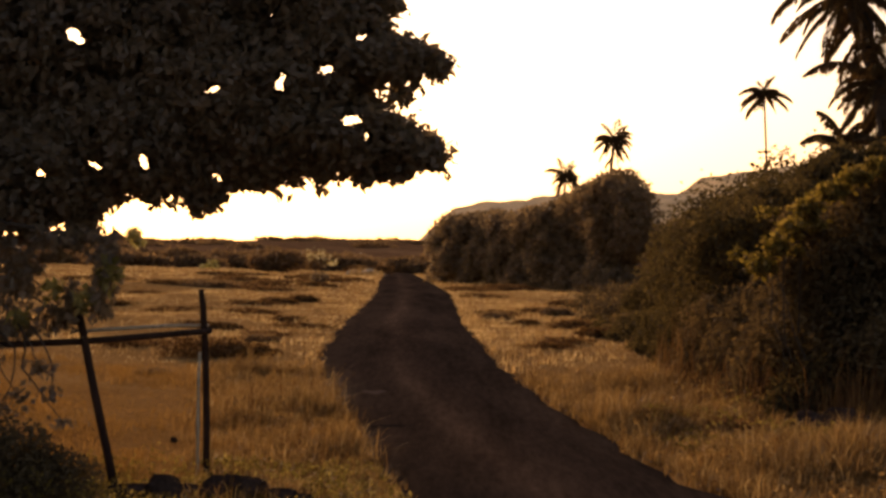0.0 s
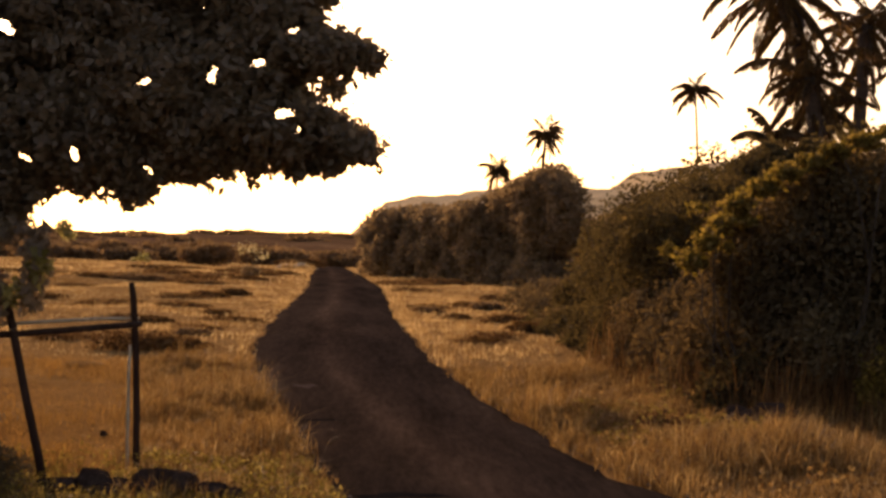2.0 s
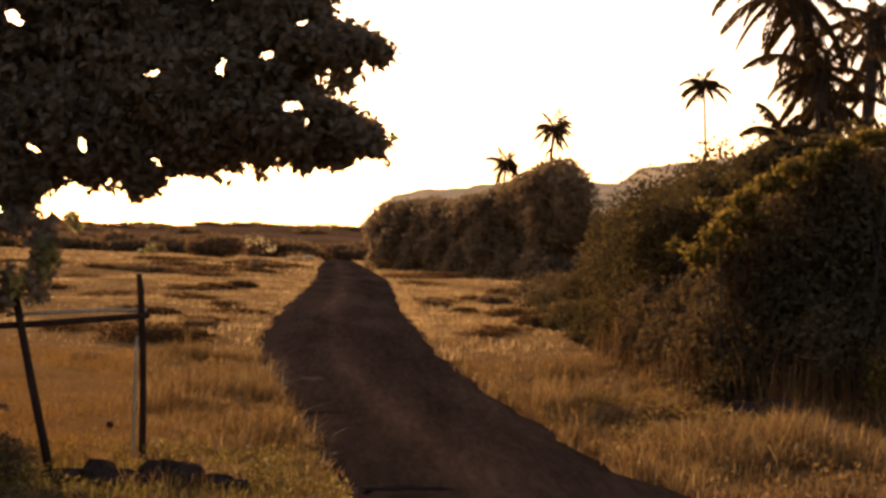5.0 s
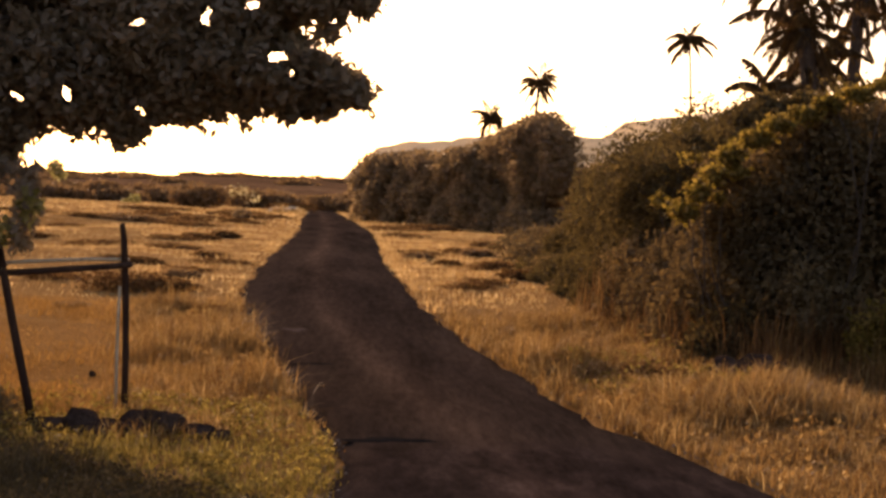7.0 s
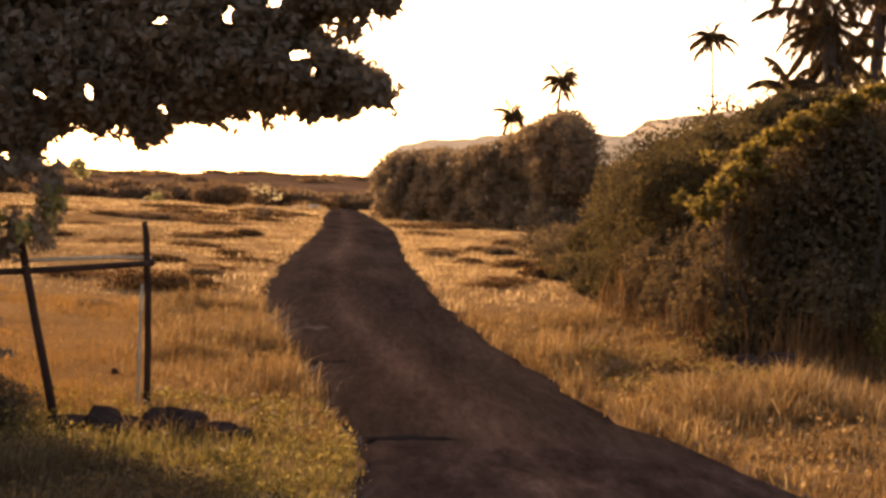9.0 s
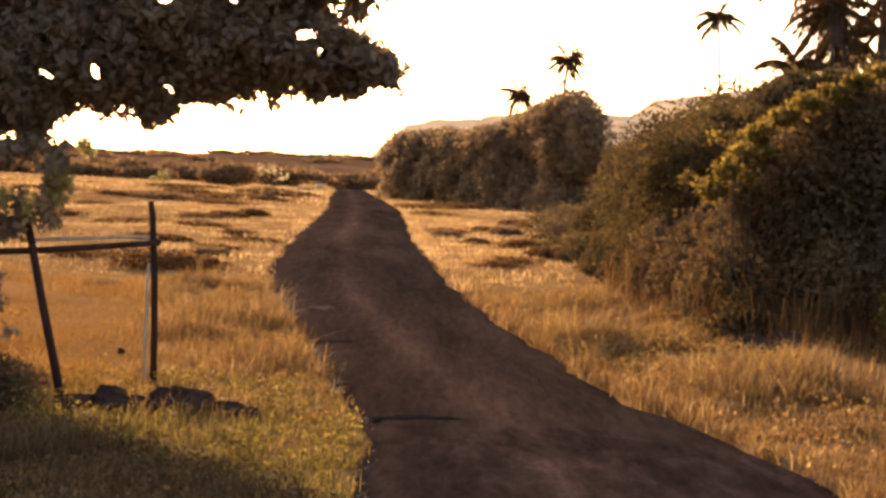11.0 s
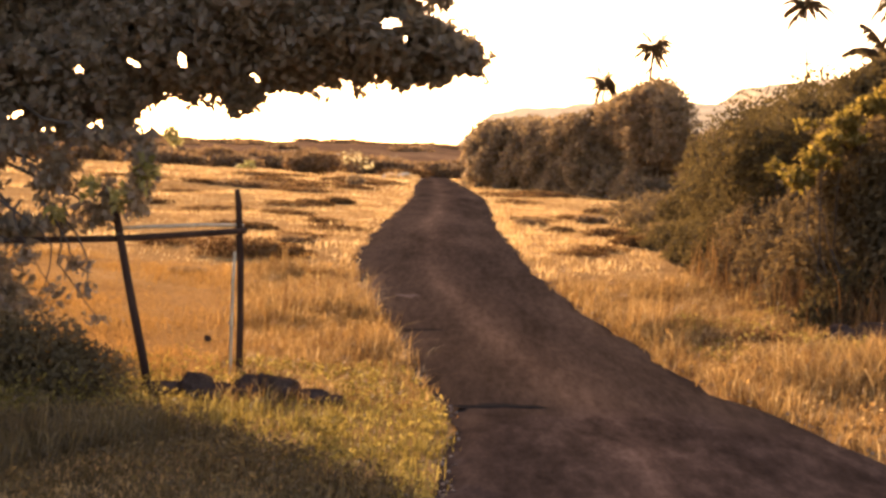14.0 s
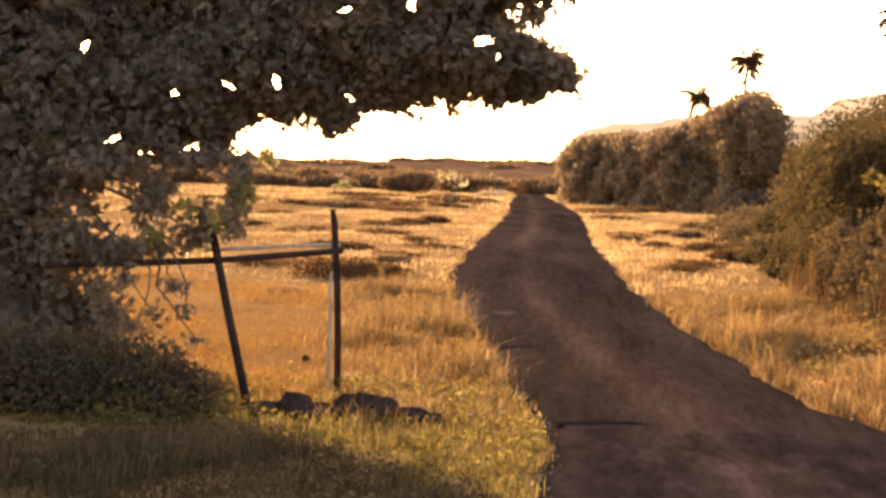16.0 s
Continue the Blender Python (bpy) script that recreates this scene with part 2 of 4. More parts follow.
def mesh_from(name, verts, faces, mat, smooth=False):
    """A mesh from arrays: verts n x 3, faces m x 3 or m x 4."""
    me = bpy.data.meshes.new(name)
    verts, faces = np.asarray(verts, np.float32), np.asarray(faces, np.int32)
    k = faces.shape[1]
    me.vertices.add(len(verts))
    me.vertices.foreach_set("co", verts.ravel())
    me.loops.add(faces.size)
    me.loops.foreach_set("vertex_index", faces.ravel())
    me.polygons.add(len(faces))
    me.polygons.foreach_set("loop_start", np.arange(0, faces.size, k, dtype=np.int32))
    if smooth:
        me.polygons.foreach_set("use_smooth", np.ones(len(faces), bool))
    me.update(calc_edges=True)
    me.materials.append(mat)
    return me


def part(name, me, parent, label=""):
    ob = new(name, me)
    ob.parent = parent
    ob.matrix_parent_inverse = parent.matrix_basis.inverted()
    return tagged(ob, label)


def thing(name, at, label, category, group="", kind=""):
    ob = new(name)
    ob.empty_display_size = 0.2
    ob.matrix_basis = Matrix.Translation(at)
    return tagged(ob, label, category, group, kind)


def grid_faces(nu, nv):
    i = np.arange(nu - 1)[:, None] * nv + np.arange(nv - 1)[None, :]
    return np.stack([i, i + 1, i + nv + 1, i + nv], -1).reshape(-1, 4)


# ---- ground and road ----
gx = np.concatenate([-np.geomspace(16, 1800, 40)[::-1], np.arange(-15.6, 12, 0.4), np.geomspace(12.4, 1800, 40)])
gy = np.concatenate([-np.geomspace(12, 900, 20)[::-1], np.arange(-11, 80, 0.6), np.arange(80, 260, 2.5), np.geomspace(262, 3500, 40)])
GX, GY = np.meshgrid(gx, gy, indexing="ij")
GZ = land(GX, GY)
# a shallow bed under the asphalt
GZ = GZ - 0.06 * np.clip(1.85 - np.abs(GX - road_x(GY)), 0, 0.5) / 0.5 * (GY < 246)
ground = new("ground", mesh_from("ground", np.stack([GX, GY, GZ], -1).reshape(-1, 3), grid_faces(len(gx), len(gy))[:, ::-1], M_SOIL, True))
tagged(ground, "dry brown earth of an open grassy field", "ground", kind="structure")

ry = np.concatenate([np.arange(-30, 90, 0.35), np.arange(90, 245, 1.5)])
ru = np.linspace(-1, 1, 15)
RU, RY = np.meshgrid(ru, ry, indexing="ij")
ragged = 1 + 0.035 * np.sin(RY * 0.83 + 2 * RU) + 0.025 * np.sin(RY * 2.17 + 3 * RU) + np.random.default_rng(4).normal(0, 0.007, RY.shape)
RX = road_x(RY) + RU * half(RY) * np.where(np.abs(RU) > 0.85, ragged, 1)
RZ = np.interp(RY, fine_y, land_fine) + 0.03 + 0.03 * (1 - RU**2) - 0.07 * (np.abs(RU) > 0.99) + 0.006 * np.sin(RY * 2.1 + RU * 5)
road = new("road", mesh_from("road", np.stack([RX, RY, RZ], -1).reshape(-1, 3), grid_faces(len(ru), len(ry))[:, ::-1], M_ROAD, True))
lanes = road.data.uv_layers.new(name="lane")
corner = np.empty(len(road.data.loops), np.int32)
road.data.loops.foreach_get("vertex_index", corner)
lanes.data.foreach_set("uv", np.stack([RU.ravel()[corner] * 0.5 + 0.5, RY.ravel()[corner] * 0.1], 1).astype(np.float32).ravel())
tagged(road, "narrow worn brown-grey asphalt lane with ragged edges", "road", kind="structure")


def road_top(x, y):
    u = np.clip((x - road_x(y)) / half(y), -1, 1)
    return np.interp(y, fine_y, land_fine) + 0.03 + 0.03 * (1 - u**2) + 0.006 * np.sin(y * 2.1 + u * 5)


def road_patch(name, x, y, rx, ryy, mat, label, seed):
    """A thin worn or tarred patch that follows the road's top."""
    g = np.random.default_rng(seed)
    n, rings = 28, 4
    an = np.linspace(0, 2 * np.pi, n, endpoint=False)
    edge = 1 + 0.25 * np.sin(an * 3 + g.random() * 6) + 0.18 * np.sin(an * 5 + g.random() * 6) + 0.1 * g.standard_normal(n)
    v, f = [], []
    for k in range(rings + 1):
        for a, e in zip(an, edge):
            px, py = x + rx * e * k / rings * math.cos(a), y + ryy * e * k / rings * math.sin(a)
            v.append((px, py, road_top(px, py) + (0.006 if k < rings else 0.001)))
    for k in range(rings):
        for i in range(n):
            j = (i + 1) % n
            f.append((k * n + i, (k + 1) * n + i, (k + 1) * n + j, k * n + j))
    ob = new(name, mesh_from(name, v, f, mat, True))
    return tagged(ob, label, "road patch", kind="structure")


road_patch("tar_joint", 0.24, 16.15, 0.36, 0.14, M_TAR, "thin black tar joint across the lane", 1)
road_patch("tar_joint", -0.55, 22.9, 0.22, 0.06, M_TAR, "thin black tar joint across the lane", 2)
road_patch("worn_patch", -0.86, 27.2, 0.15, 0.28, M_PATCH, "pale dusty worn patch in the asphalt", 10)

# ---- far hill ----
hx = np.linspace(-60, 700, 200)
hy = np.linspace(0, 1, 24)
HX, HV = np.meshgrid(hx, hy, indexing="ij")
crest = np.interp(hx, (-60, -26, -15, -9, 4, 25, 51, 117, 135, 176, 270, 420, 700), (0, 0, 6, 16.5, 27, 33, 36.5, 38, 47, 54, 60, 52, 15))
crest = crest + 0.7 * np.sin(hx * 0.15) + 0.5 * np.sin(hx * 0.43)
rise = np.sin(np.pi * HV * 0.5) ** 1.1
HZ = rise * crest[:, None] * (1 + 0.04 * np.sin(HX * 0.08 + HV * 9)) - 0.5
hill = new("hill", mesh_from("hill", np.stack([HX, 520 + HV * 580, HZ], -1).reshape(-1, 3), grid_faces(len(hx), len(hy))[:, ::-1], M_HILL, True))
tagged(hill, "distant pale tan dry grassy hill", "hill", kind="structure")
kx = np.linspace(-320, 90, 130)
KX, KV = np.meshgrid(kx, np.linspace(0, 1, 14), indexing="ij")
ktop = np.interp(kx, (-320, -90, -66, -46, -38, -20, -6, 25, 90), (5.0, 4.9, 4.6, 4.6, 5.0, 5.4, 5.3, 5.0, 2.0)) + 0.15 * np.sin(kx * 0.5) + 0.1 * np.sin(kx * 1.3)
KZ = 0.4 + (ktop[:, None] - 0.4) * np.sin(np.pi * KV * 0.5) ** 0.8
ridge = new("ridge", mesh_from("ridge", np.stack([KX, 262 + KV * 170, KZ], -1).reshape(-1, 3), grid_faces(130, 14)[:, ::-1], M_RIDGE, True))
tagged(ridge, "low flat brown scrub-covered ridge behind the field", "ridge", kind="structure")


# ---- foliage helpers ----
def unit(v):
    return v / np.maximum(np.linalg.norm(v, axis=-1, keepdims=True), 1e-9)


def leaves_mesh(name, at, outward, length, width, mat, g, droop=0.25, spread=0.9):
    """Folded diamond leaves, one at each place, turned loosely outward."""
    n = len(at)
    along = unit(outward * 0.6 + spread * g.standard_normal((n, 3)) + (0, 0, -droop))
    side = unit(np.cross(along, unit(g.standard_normal((n, 3)))))
    up = np.cross(side, along)
    ln = (length * g.uniform(0.65, 1.3, n))[:, None]
    wd = (width * g.uniform(0.7, 1.25, n))[:, None]
    base = at - along * ln * 0.5
    tip = at + along * ln * 0.5 - up * ln * 0.1
    le = at - along * ln * 0.05 + side * wd * 0.5 + up * wd * 0.18
    ri = at - along * ln * 0.05 - side * wd * 0.5 + up * wd * 0.18
    v = np.stack([base, le, tip, ri], 1).reshape(-1, 3)
    i = np.arange(n)[:, None] * 4
    f = np.concatenate([i + (0, 1, 2), i + (0, 2, 3)], 0)
    return mesh_from(name, v, f, mat)


def in_lumps(lumps, count, g, shell=0.45, rough=0.16):
    """Places in the outer part of a heap of ellipsoids, with knobbly clumps; and the way outward."""
    lumps = np.array(lumps, float)
    vol = (lumps[:, 3] * lumps[:, 4] * lumps[:, 5]) ** 0.8
    pick = g.choice(len(lumps), count, p=vol / vol.sum())
    d = unit(g.standard_normal((count, 3)))
    r = (shell**2 + (1 - shell**2) * g.random(count)) ** 0.5
    knob = 1 + rough * (np.sin(d[:, 0] * 7 + pick * 1.7) * np.sin(d[:, 1] * 6 + pick) + 0.7 * np.sin(d[:, 2] * 11 + pick * 2.3) + 0.6 * np.sin(d[:, 0] * 17 + d[:, 2] * 15))
    at = lumps[pick, :3] + d * lumps[pick, 3:] * (r * knob)[:, None]
    return at, d


def tube(points, radii, sides=8):
    """Arrays of a tapered, closed tube along points."""
    p, r = np.array(points, float), np.array(radii, float)
    t = unit(np.gradient(p, axis=0))
    ref = np.array((1.0, 0.13, 0.07)) if abs(t[0][0]) < 0.8 else np.array((0.1, 1.0, 0.05))
    s = unit(np.cross(t, ref))
    u = np.cross(s, t)
    an = np.linspace(0, 2 * np.pi, sides, endpoint=False)
    ring = np.cos(an)[None, :, None] * s[:, None] + np.sin(an)[None, :, None] * u[:, None]
    v = (p[:, None] + ring * r[:, None, None]).reshape(-1, 3)
    n, f = len(p), []
    for i in range(n - 1):
        for j in range(sides):
            k = (j + 1) % sides
            f.append((i * sides + j, i * sides + k, (i + 1) * sides + k, (i + 1) * sides + j))
    v = np.concatenate([v, p[:1], p[-1:]])
    for j in range(sides):
        k = (j + 1) % sides
        f.append((n * sides, k, j, j))
        f.append((n * sides + 1, (n - 1) * sides + j, (n - 1) * sides + k, (n - 1) * sides + k))
    return v, f


def tubes_mesh(name, list_of_tubes, mat, smooth=True):
    """Several tubes in one mesh."""
    bm = bmesh.new()
    for v, f in list_of_tubes:
        vs = [bm.verts.new(q) for q in v]
        for q in f:
            ids = list(dict.fromkeys(q))
            if len(ids) > 2:
                bm.faces.new([vs[i] for i in ids])
    me = bpy.data.meshes.new(name)
    bm.to_mesh(me)
    bm.free()
    for p in me.polygons:
        p.use_smooth = smooth
    me.materials.append(mat)
    return me


def bent(a, b, g, bow=0.12, n=7):
    a, b = np.array(a, float), np.array(b, float)
    off = g.standard_normal(3) * bow * np.linalg.norm(b - a)
    s = np.linspace(0, 1, n)[:, None]
    return a + (b - a) * s + off * np.sin(np.pi * s) + 0.02 * g.standard_normal((n, 3)) * np.linalg.norm(b - a) * np.sin(np.pi * s)


def bush(name, lumps, count, leaf, mat, seed, label, category="bush", group="", stems=7, shell=0.4, rough=0.16, fill=0.2, knobs=0):
    """A shrub: bare stems from the ground into its lumps, and a foliage of single leaves."""
    g = np.random.default_rng(seed)
    big = np.array(lumps, float)
    extra = []
    for l in big:
        for q in range(knobs):
            w = unit(g.normal(size=3) * (1, 1, 0.7) + (0, 0, 0.35))
            extra.append((*(l[:3] + w * l[3:] * g.uniform(0.7, 0.95)), *(l[3:] * g.uniform(0.22, 0.45))))
    lumps = [*lumps, *extra]
    cx, cy = big[:, 0].mean(), big[:, 1].mean()
    base = (cx, cy, float(land(cx, cy)))
    ob = thing(name, base, label, category, group)
    at, d = in_lumps(lumps, count, g, shell, rough)
    at2, d2 = in_lumps(lumps, int(count * fill), g, 0.05, 0.0)
    at, d = np.concatenate([at, at2]), np.concatenate([d, d2])
    floor_z = land(at[:, 0], at[:, 1])
    keep = at[:, 2] > floor_z + 0.02
    part("foliage", leaves_mesh("foliage", at[keep], d[keep], leaf, leaf * 0.55, mat, g), ob)
    for k in range(stems):
        l = big[k % len(big)]
        sx, sy = cx + (l[0] - cx) * 0.6 + g.normal() * 0.12, cy + (l[1] - cy) * 0.6 + g.normal() * 0.12
        end = l[:3] + g.normal(size=3) * l[3:] * 0.25
        r0 = 0.018 * max(l[5], 0.3) ** 0.7 + 0.006
        part("stem", tubes_mesh("stem", [tube(bent((sx, sy, float(land(sx, sy)) - 0.04), end, g), np.linspace(r0, r0 * 0.35, 7), 6)], M_BARK), ob)
    return ob


# ---- broad-leaved tree beside the fence ----
g = np.random.default_rng(5)
TREE = (-4.75, 17.6)
tree = thing("broadleaf_tree", (*TREE, 0), "dense dark broad-leaved tree overhanging the field", "tree")
# boughs of the near side that make its outline, then the mass behind them
edge_boughs = [
    (-0.62, 18.0, 3.55, 0.42, 0.5, 0.17), (-0.98, 18.1, 3.88, 0.46, 0.6, 0.36), (-0.95, 18.0, 2.93, 0.60, 0.6, 0.27), (-1.25, 18.1, 3.32, 0.55, 0.7, 0.42),
    (-1.62, 18.1, 2.96, 0.55, 0.7, 0.38), (-2.0, 18.1, 3.3, 0.6, 0.8, 0.5), (-2.13, 18.0, 2.62, 0.20, 0.3, 0.32), (-2.45, 18.1, 2.86, 0.42, 0.6, 0.42),
    (-2.85, 18.1, 2.85, 0.45, 0.7, 0.48), (-3.25, 18.0, 2.62, 0.42, 0.6, 0.48), (-3.75, 18.0, 2.5, 0.5, 0.7, 0.6), (-4.4, 18.0, 2.5, 0.8, 0.8, 0.8),
    (-5.3, 18.0, 2.4, 0.8, 0.9, 1.1),
]
upper_boughs = [
    (-1.5, 18.4, 4.2, 0.8, 0.9, 0.6), (-2.5, 18.4, 3.9, 0.9, 1.0, 0.7), (-3.5, 18.4, 3.7, 0.9, 1.0, 0.8), (-4.6, 18.4, 3.8, 1.0, 1.1, 0.9),
    (-5.8, 18.3, 3.8, 1.0, 1.1, 1.1), (-1.8, 19.4, 5.0, 0.9, 1.1, 0.6), (-3.0, 19.4, 5.2, 1.2, 1.3, 0.8), (-4.6, 19.2, 5.4, 1.3, 1.4, 0.9),
    (-6.1, 18.8, 5.1, 1.2, 1.3, 0.9),
]
boughs = edge_boughs + upper_boughs
# mostly unseen boughs, placed so their shadow covers the grass under the tree
deep = [
    (-2.5, 20.8, 3.75, 1.0, 1.0, 0.7), (-3.8, 20.6, 3.3, 1.1, 1.1, 0.8), (-5.2, 20.6, 3.0, 1.2, 1.2, 1.1), (-3.5, 21.6, 4.7, 1.4, 1.1, 0.8),
    (-4.0, 23.0, 3.25, 0.7, 0.9, 0.55), (-4.9, 23.0, 2.95, 0.9, 1.0, 0.7), (-6.2, 22.6, 2.4, 1.1, 1.2, 1.1), (-3.3, 22.6, 3.9, 0.8, 0.9, 0.6),
    (-4.5, 24.6, 3.55, 0.9, 1.2, 0.7), (-5.8, 24.8, 3.2, 1.2, 1.3, 0.8), (-4.3, 26.2, 4.5, 1.0, 1.2, 0.7), (-5.5, 26.6, 4.0, 1.2, 1.3, 0.9),
    (-7.0, 26.0, 3.4, 1.2, 1.3, 1.2), (-7.4, 23.5, 1.9, 1.1, 1.3, 1.4),
]
low = [(-4.75, 17.5, 1.35, 0.42, 0.4, 0.9), (-5.5, 18.2, 1.2, 0.6, 0.7, 1.1), (-4.25, 17.5, 1.95, 0.36, 0.4, 0.4), (-4.35, 17.4, 0.75, 0.42, 0.35, 0.5), (-6.6, 19.2, 1.5, 1.0, 1.0, 1.4), (-4.0, 17.5, 0.62, 0.3, 0.3, 0.3)]
tips = [(-0.20, 18.0, 3.555, 0.20, 0.2, 0.055), (-0.36, 18.0, 3.62, 0.2, 0.2, 0.10), (-0.62, 18.0, 4.12, 0.16, 0.2, 0.16), (-0.25, 18.0, 2.77, 0.24, 0.25, 0.075), (-0.50, 18.0, 2.83, 0.26, 0.3, 0.15),
        (-0.9, 18.0, 2.72, 0.4, 0.3, 0.11), (-1.4, 18.0, 2.68, 0.4, 0.3, 0.11), (-2.13, 18.0, 2.32, 0.09, 0.12, 0.12), (-3.12, 18.0, 2.15, 0.12, 0.2, 0.14), (-1.85, 18.0, 2.62, 0.2, 0.3, 0.12), (-2.5, 18.0, 2.5, 0.25, 0.3, 0.1), (-3.5, 18.0, 2.08, 0.2, 0.2, 0.12)]
# chinks between the boughs where the sky shows, placed to fit the camera's view: across, height, half width and half
# height on the near side, and their slant with depth along its sight lines
chinks = [(-3.24, 3.78, 0.075, 0.07, -0.180, 0.104), (-2.01, 3.33, 0.07, 0.05, -0.112, 0.079), (-1.45, 3.39, 0.06, 0.075, -0.081, 0.083), (-1.05, 3.53, 0.07, 0.055, -0.058, 0.091),
          (-0.75, 3.82, 0.06, 0.04, -0.042, 0.107), (-0.84, 3.09, 0.085, 0.07, -0.047, 0.066), (-0.68, 2.95, 0.05, 0.045, -0.038, 0.058), (-3.05, 2.95, 0.06, 0.035, -0.169, 0.058),
          (-3.04, 2.66, 0.06, 0.045, -0.169, 0.042), (-2.59, 2.67, 0.05, 0.09, -0.144, 0.043), (-3.5, 2.56, 0.07, 0.04, -0.194, 0.037), (-1.96, 2.58, 0.045, 0.05, -0.109, 0.038),
          (-3.32, 2.08, 0.09, 0.06, -0.184, 0.010), (-4.3, 2.95, 0.05, 0.06, -0.239, 0.058), (-4, 2.17, 0.06, 0.04, -0.222, 0.015)]


def not_in_chinks(q):
    back = q[:, 1] - 18.0
    grow = 1 + back * 0.055
    ok = np.ones(len(q), bool)
    for i, (cx, cz, rx, rz, slant, climb) in enumerate(chinks):
        u, w = (q[:, 0] - cx - slant * back) / grow, (q[:, 2] - cz - climb * back) / grow
        for k in range(3):
            ox, oz, size = rx * math.sin(i * 2.3 + k * 2.1), rz * math.cos(i * 1.7 + k * 2.6), (0.95, 0.75, 0.5)[k]
            ok &= ((u - ox * (k > 0)) / (rx * size)) ** 2 + ((w - oz * (k > 0)) / (rz * size)) ** 2 > 1.2
    return ok


boughs, tips = [[(x, y, z + 0.06, a, b, c) for x, y, z, a, b, c in q] for q in (boughs, tips)]
# single sprays that fray the lower edge
for k in range(44):
    x = float(g.uniform(-3.2, -0.1))
    z = float(np.interp(x, (-3.2, -3.0, -2.75, -2.4, -2.13, -1.85, -1.4, -0.9, -0.3, -0.1), (2.1, 2.36, 2.47, 2.42, 2.3, 2.55, 2.62, 2.67, 2.7, 2.74)))
    tips.append((x, 18.0, z + float(g.uniform(-0.04, 0.05)), float(g.uniform(0.025, 0.05)), 0.1, float(g.uniform(0.05, 0.10))))
for x, z in ((-0.02, 3.56), (-0.08, 3.63), (-0.02, 2.75), (-0.05, 2.86), (-0.2, 2.95), (-0.3, 3.02), (-0.35, 3.3), (-0.25, 3.42), (-0.42, 3.72), (-0.55, 3.95), (-0.45, 4.1)):
    tips.append((x - 0.05, 18.0, z, 0.07, 0.1, 0.025))
crown_parts = [in_lumps(boughs[:18], 8000, g, 0.1, 0.13), in_lumps(boughs[18:], 900, g, 0.3, 0.13), in_lumps(boughs[:10], 4200, g, 0.25, 0.13), in_lumps(deep, 6500, g, 0.1, 0.1), in_lumps(low, 2400, g, 0.1, 0.15), in_lumps(tips, 1250, g, 0.05, 0.1)]
twig_at, twig_d = np.concatenate([q[0] for q in crown_parts]), np.concatenate([q[1] for q in crown_parts])
at = np.repeat(twig_at, 12, 0) + g.normal(0, 0.05, (len(twig_at) * 12, 3))
d = np.repeat(twig_d, 12, 0)
keep = not_in_chinks(at)
part("crown", leaves_mesh("crown", at[keep], d[keep], 0.105, 0.062, M_CROWN, g), tree)
hanging = [(-2.74, 17.0, 1.80, 0.10, 0.22, 0.24), (-2.80, 17.0, 1.48, 0.09, 0.2, 0.14), (-3.50, 17.1, 1.66, 0.17, 0.25, 0.23), (-3.1, 17.2, 2.0, 0.26, 0.3, 0.10), (-3.12, 17.1, 1.36, 0.16, 0.2, 0.12),
           (-3.95, 17.1, 1.92, 0.3, 0.3, 0.12), (-3.75, 17.0, 1.22, 0.26, 0.25, 0.14), (-4.2, 17.1, 1.3, 0.25, 0.3, 0.25), (-3.02, 17.1, 1.52, 0.06, 0.15, 0.14), (-3.5, 16.9, 1.26, 0.3, 0.15, 0.06)]
sprigs = [(-3.2, 16.75, 0.95, 0.16, 0.1, 0.09), (-3.02, 16.75, 0.53, 0.14, 0.1, 0.045), (-3.36, 16.7, 0.72, 0.13, 0.1, 0.12), (-3.62, 16.7, 1.02, 0.16, 0.1, 0.13), (-3.12, 16.7, 0.76, 0.1, 0.1, 0.09), (-3.85, 16.8, 0.85, 0.16, 0.1, 0.2), (-3.55, 16.7, 0.62, 0.14, 0.1, 0.1), (-3.75, 16.8, 0.62, 0.12, 0.1, 0.12)]
at, d = in_lumps([(*q[:3], q[3] * 1.3, q[4] * 1.3, q[5] * 1.25) for q in hanging], 2100, g, 0.1, 0.25)
part("hanging_foliage", leaves_mesh("hanging_foliage", at, d, 0.10, 0.06, M_CROWN, g, 0.5), tree, "loose low leaf clusters with gaps")
at, d = in_lumps(sprigs, 420, g, 0.1, 0.3)
part("sprig_foliage", leaves_mesh("sprig_foliage", at, d, 0.075, 0.04, M_CROWN, g, 0.5), tree, "small leaves on thin drooping twigs")
# a few low leaves in the lit colour among the darker ones
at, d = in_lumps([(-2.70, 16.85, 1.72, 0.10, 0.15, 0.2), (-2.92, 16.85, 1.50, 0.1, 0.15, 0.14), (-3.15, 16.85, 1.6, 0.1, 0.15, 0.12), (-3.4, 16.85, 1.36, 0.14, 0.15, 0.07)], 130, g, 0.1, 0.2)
part("lit_foliage", leaves_mesh("lit_foliage", at, d, 0.11, 0.06, M_LIT_LEAF, g, 0.5), tree, "yellow-green leaves with sunlight put into their colour")
part("trunk", tubes_mesh("trunk", [tube([(-4.72, 17.6, -0.1), (-4.70, 17.6, 0.12), (-4.68, 17.62, 0.7), (-4.72, 17.68, 1.5), (-4.66, 17.8, 2.3), (-4.5, 18.0, 3.3)], (0.40, 0.31, 0.26, 0.24, 0.22, 0.15), 14)], M_BARK), tree)
for l in boughs[:22:2] + deep[::3] + hanging[:8:2]:
    ends = bent((-4.55, 17.95, min(3.1, l[2] + 0.6)), (l[0], l[1], l[2] + 0.1 * l[5]), g, 0.05)
    part("limb", tubes_mesh("limb", [tube(ends, np.linspace(0.08 if l[3] > 0.5 else 0.02, 0.008, 7), 7)], M_BARK), tree)

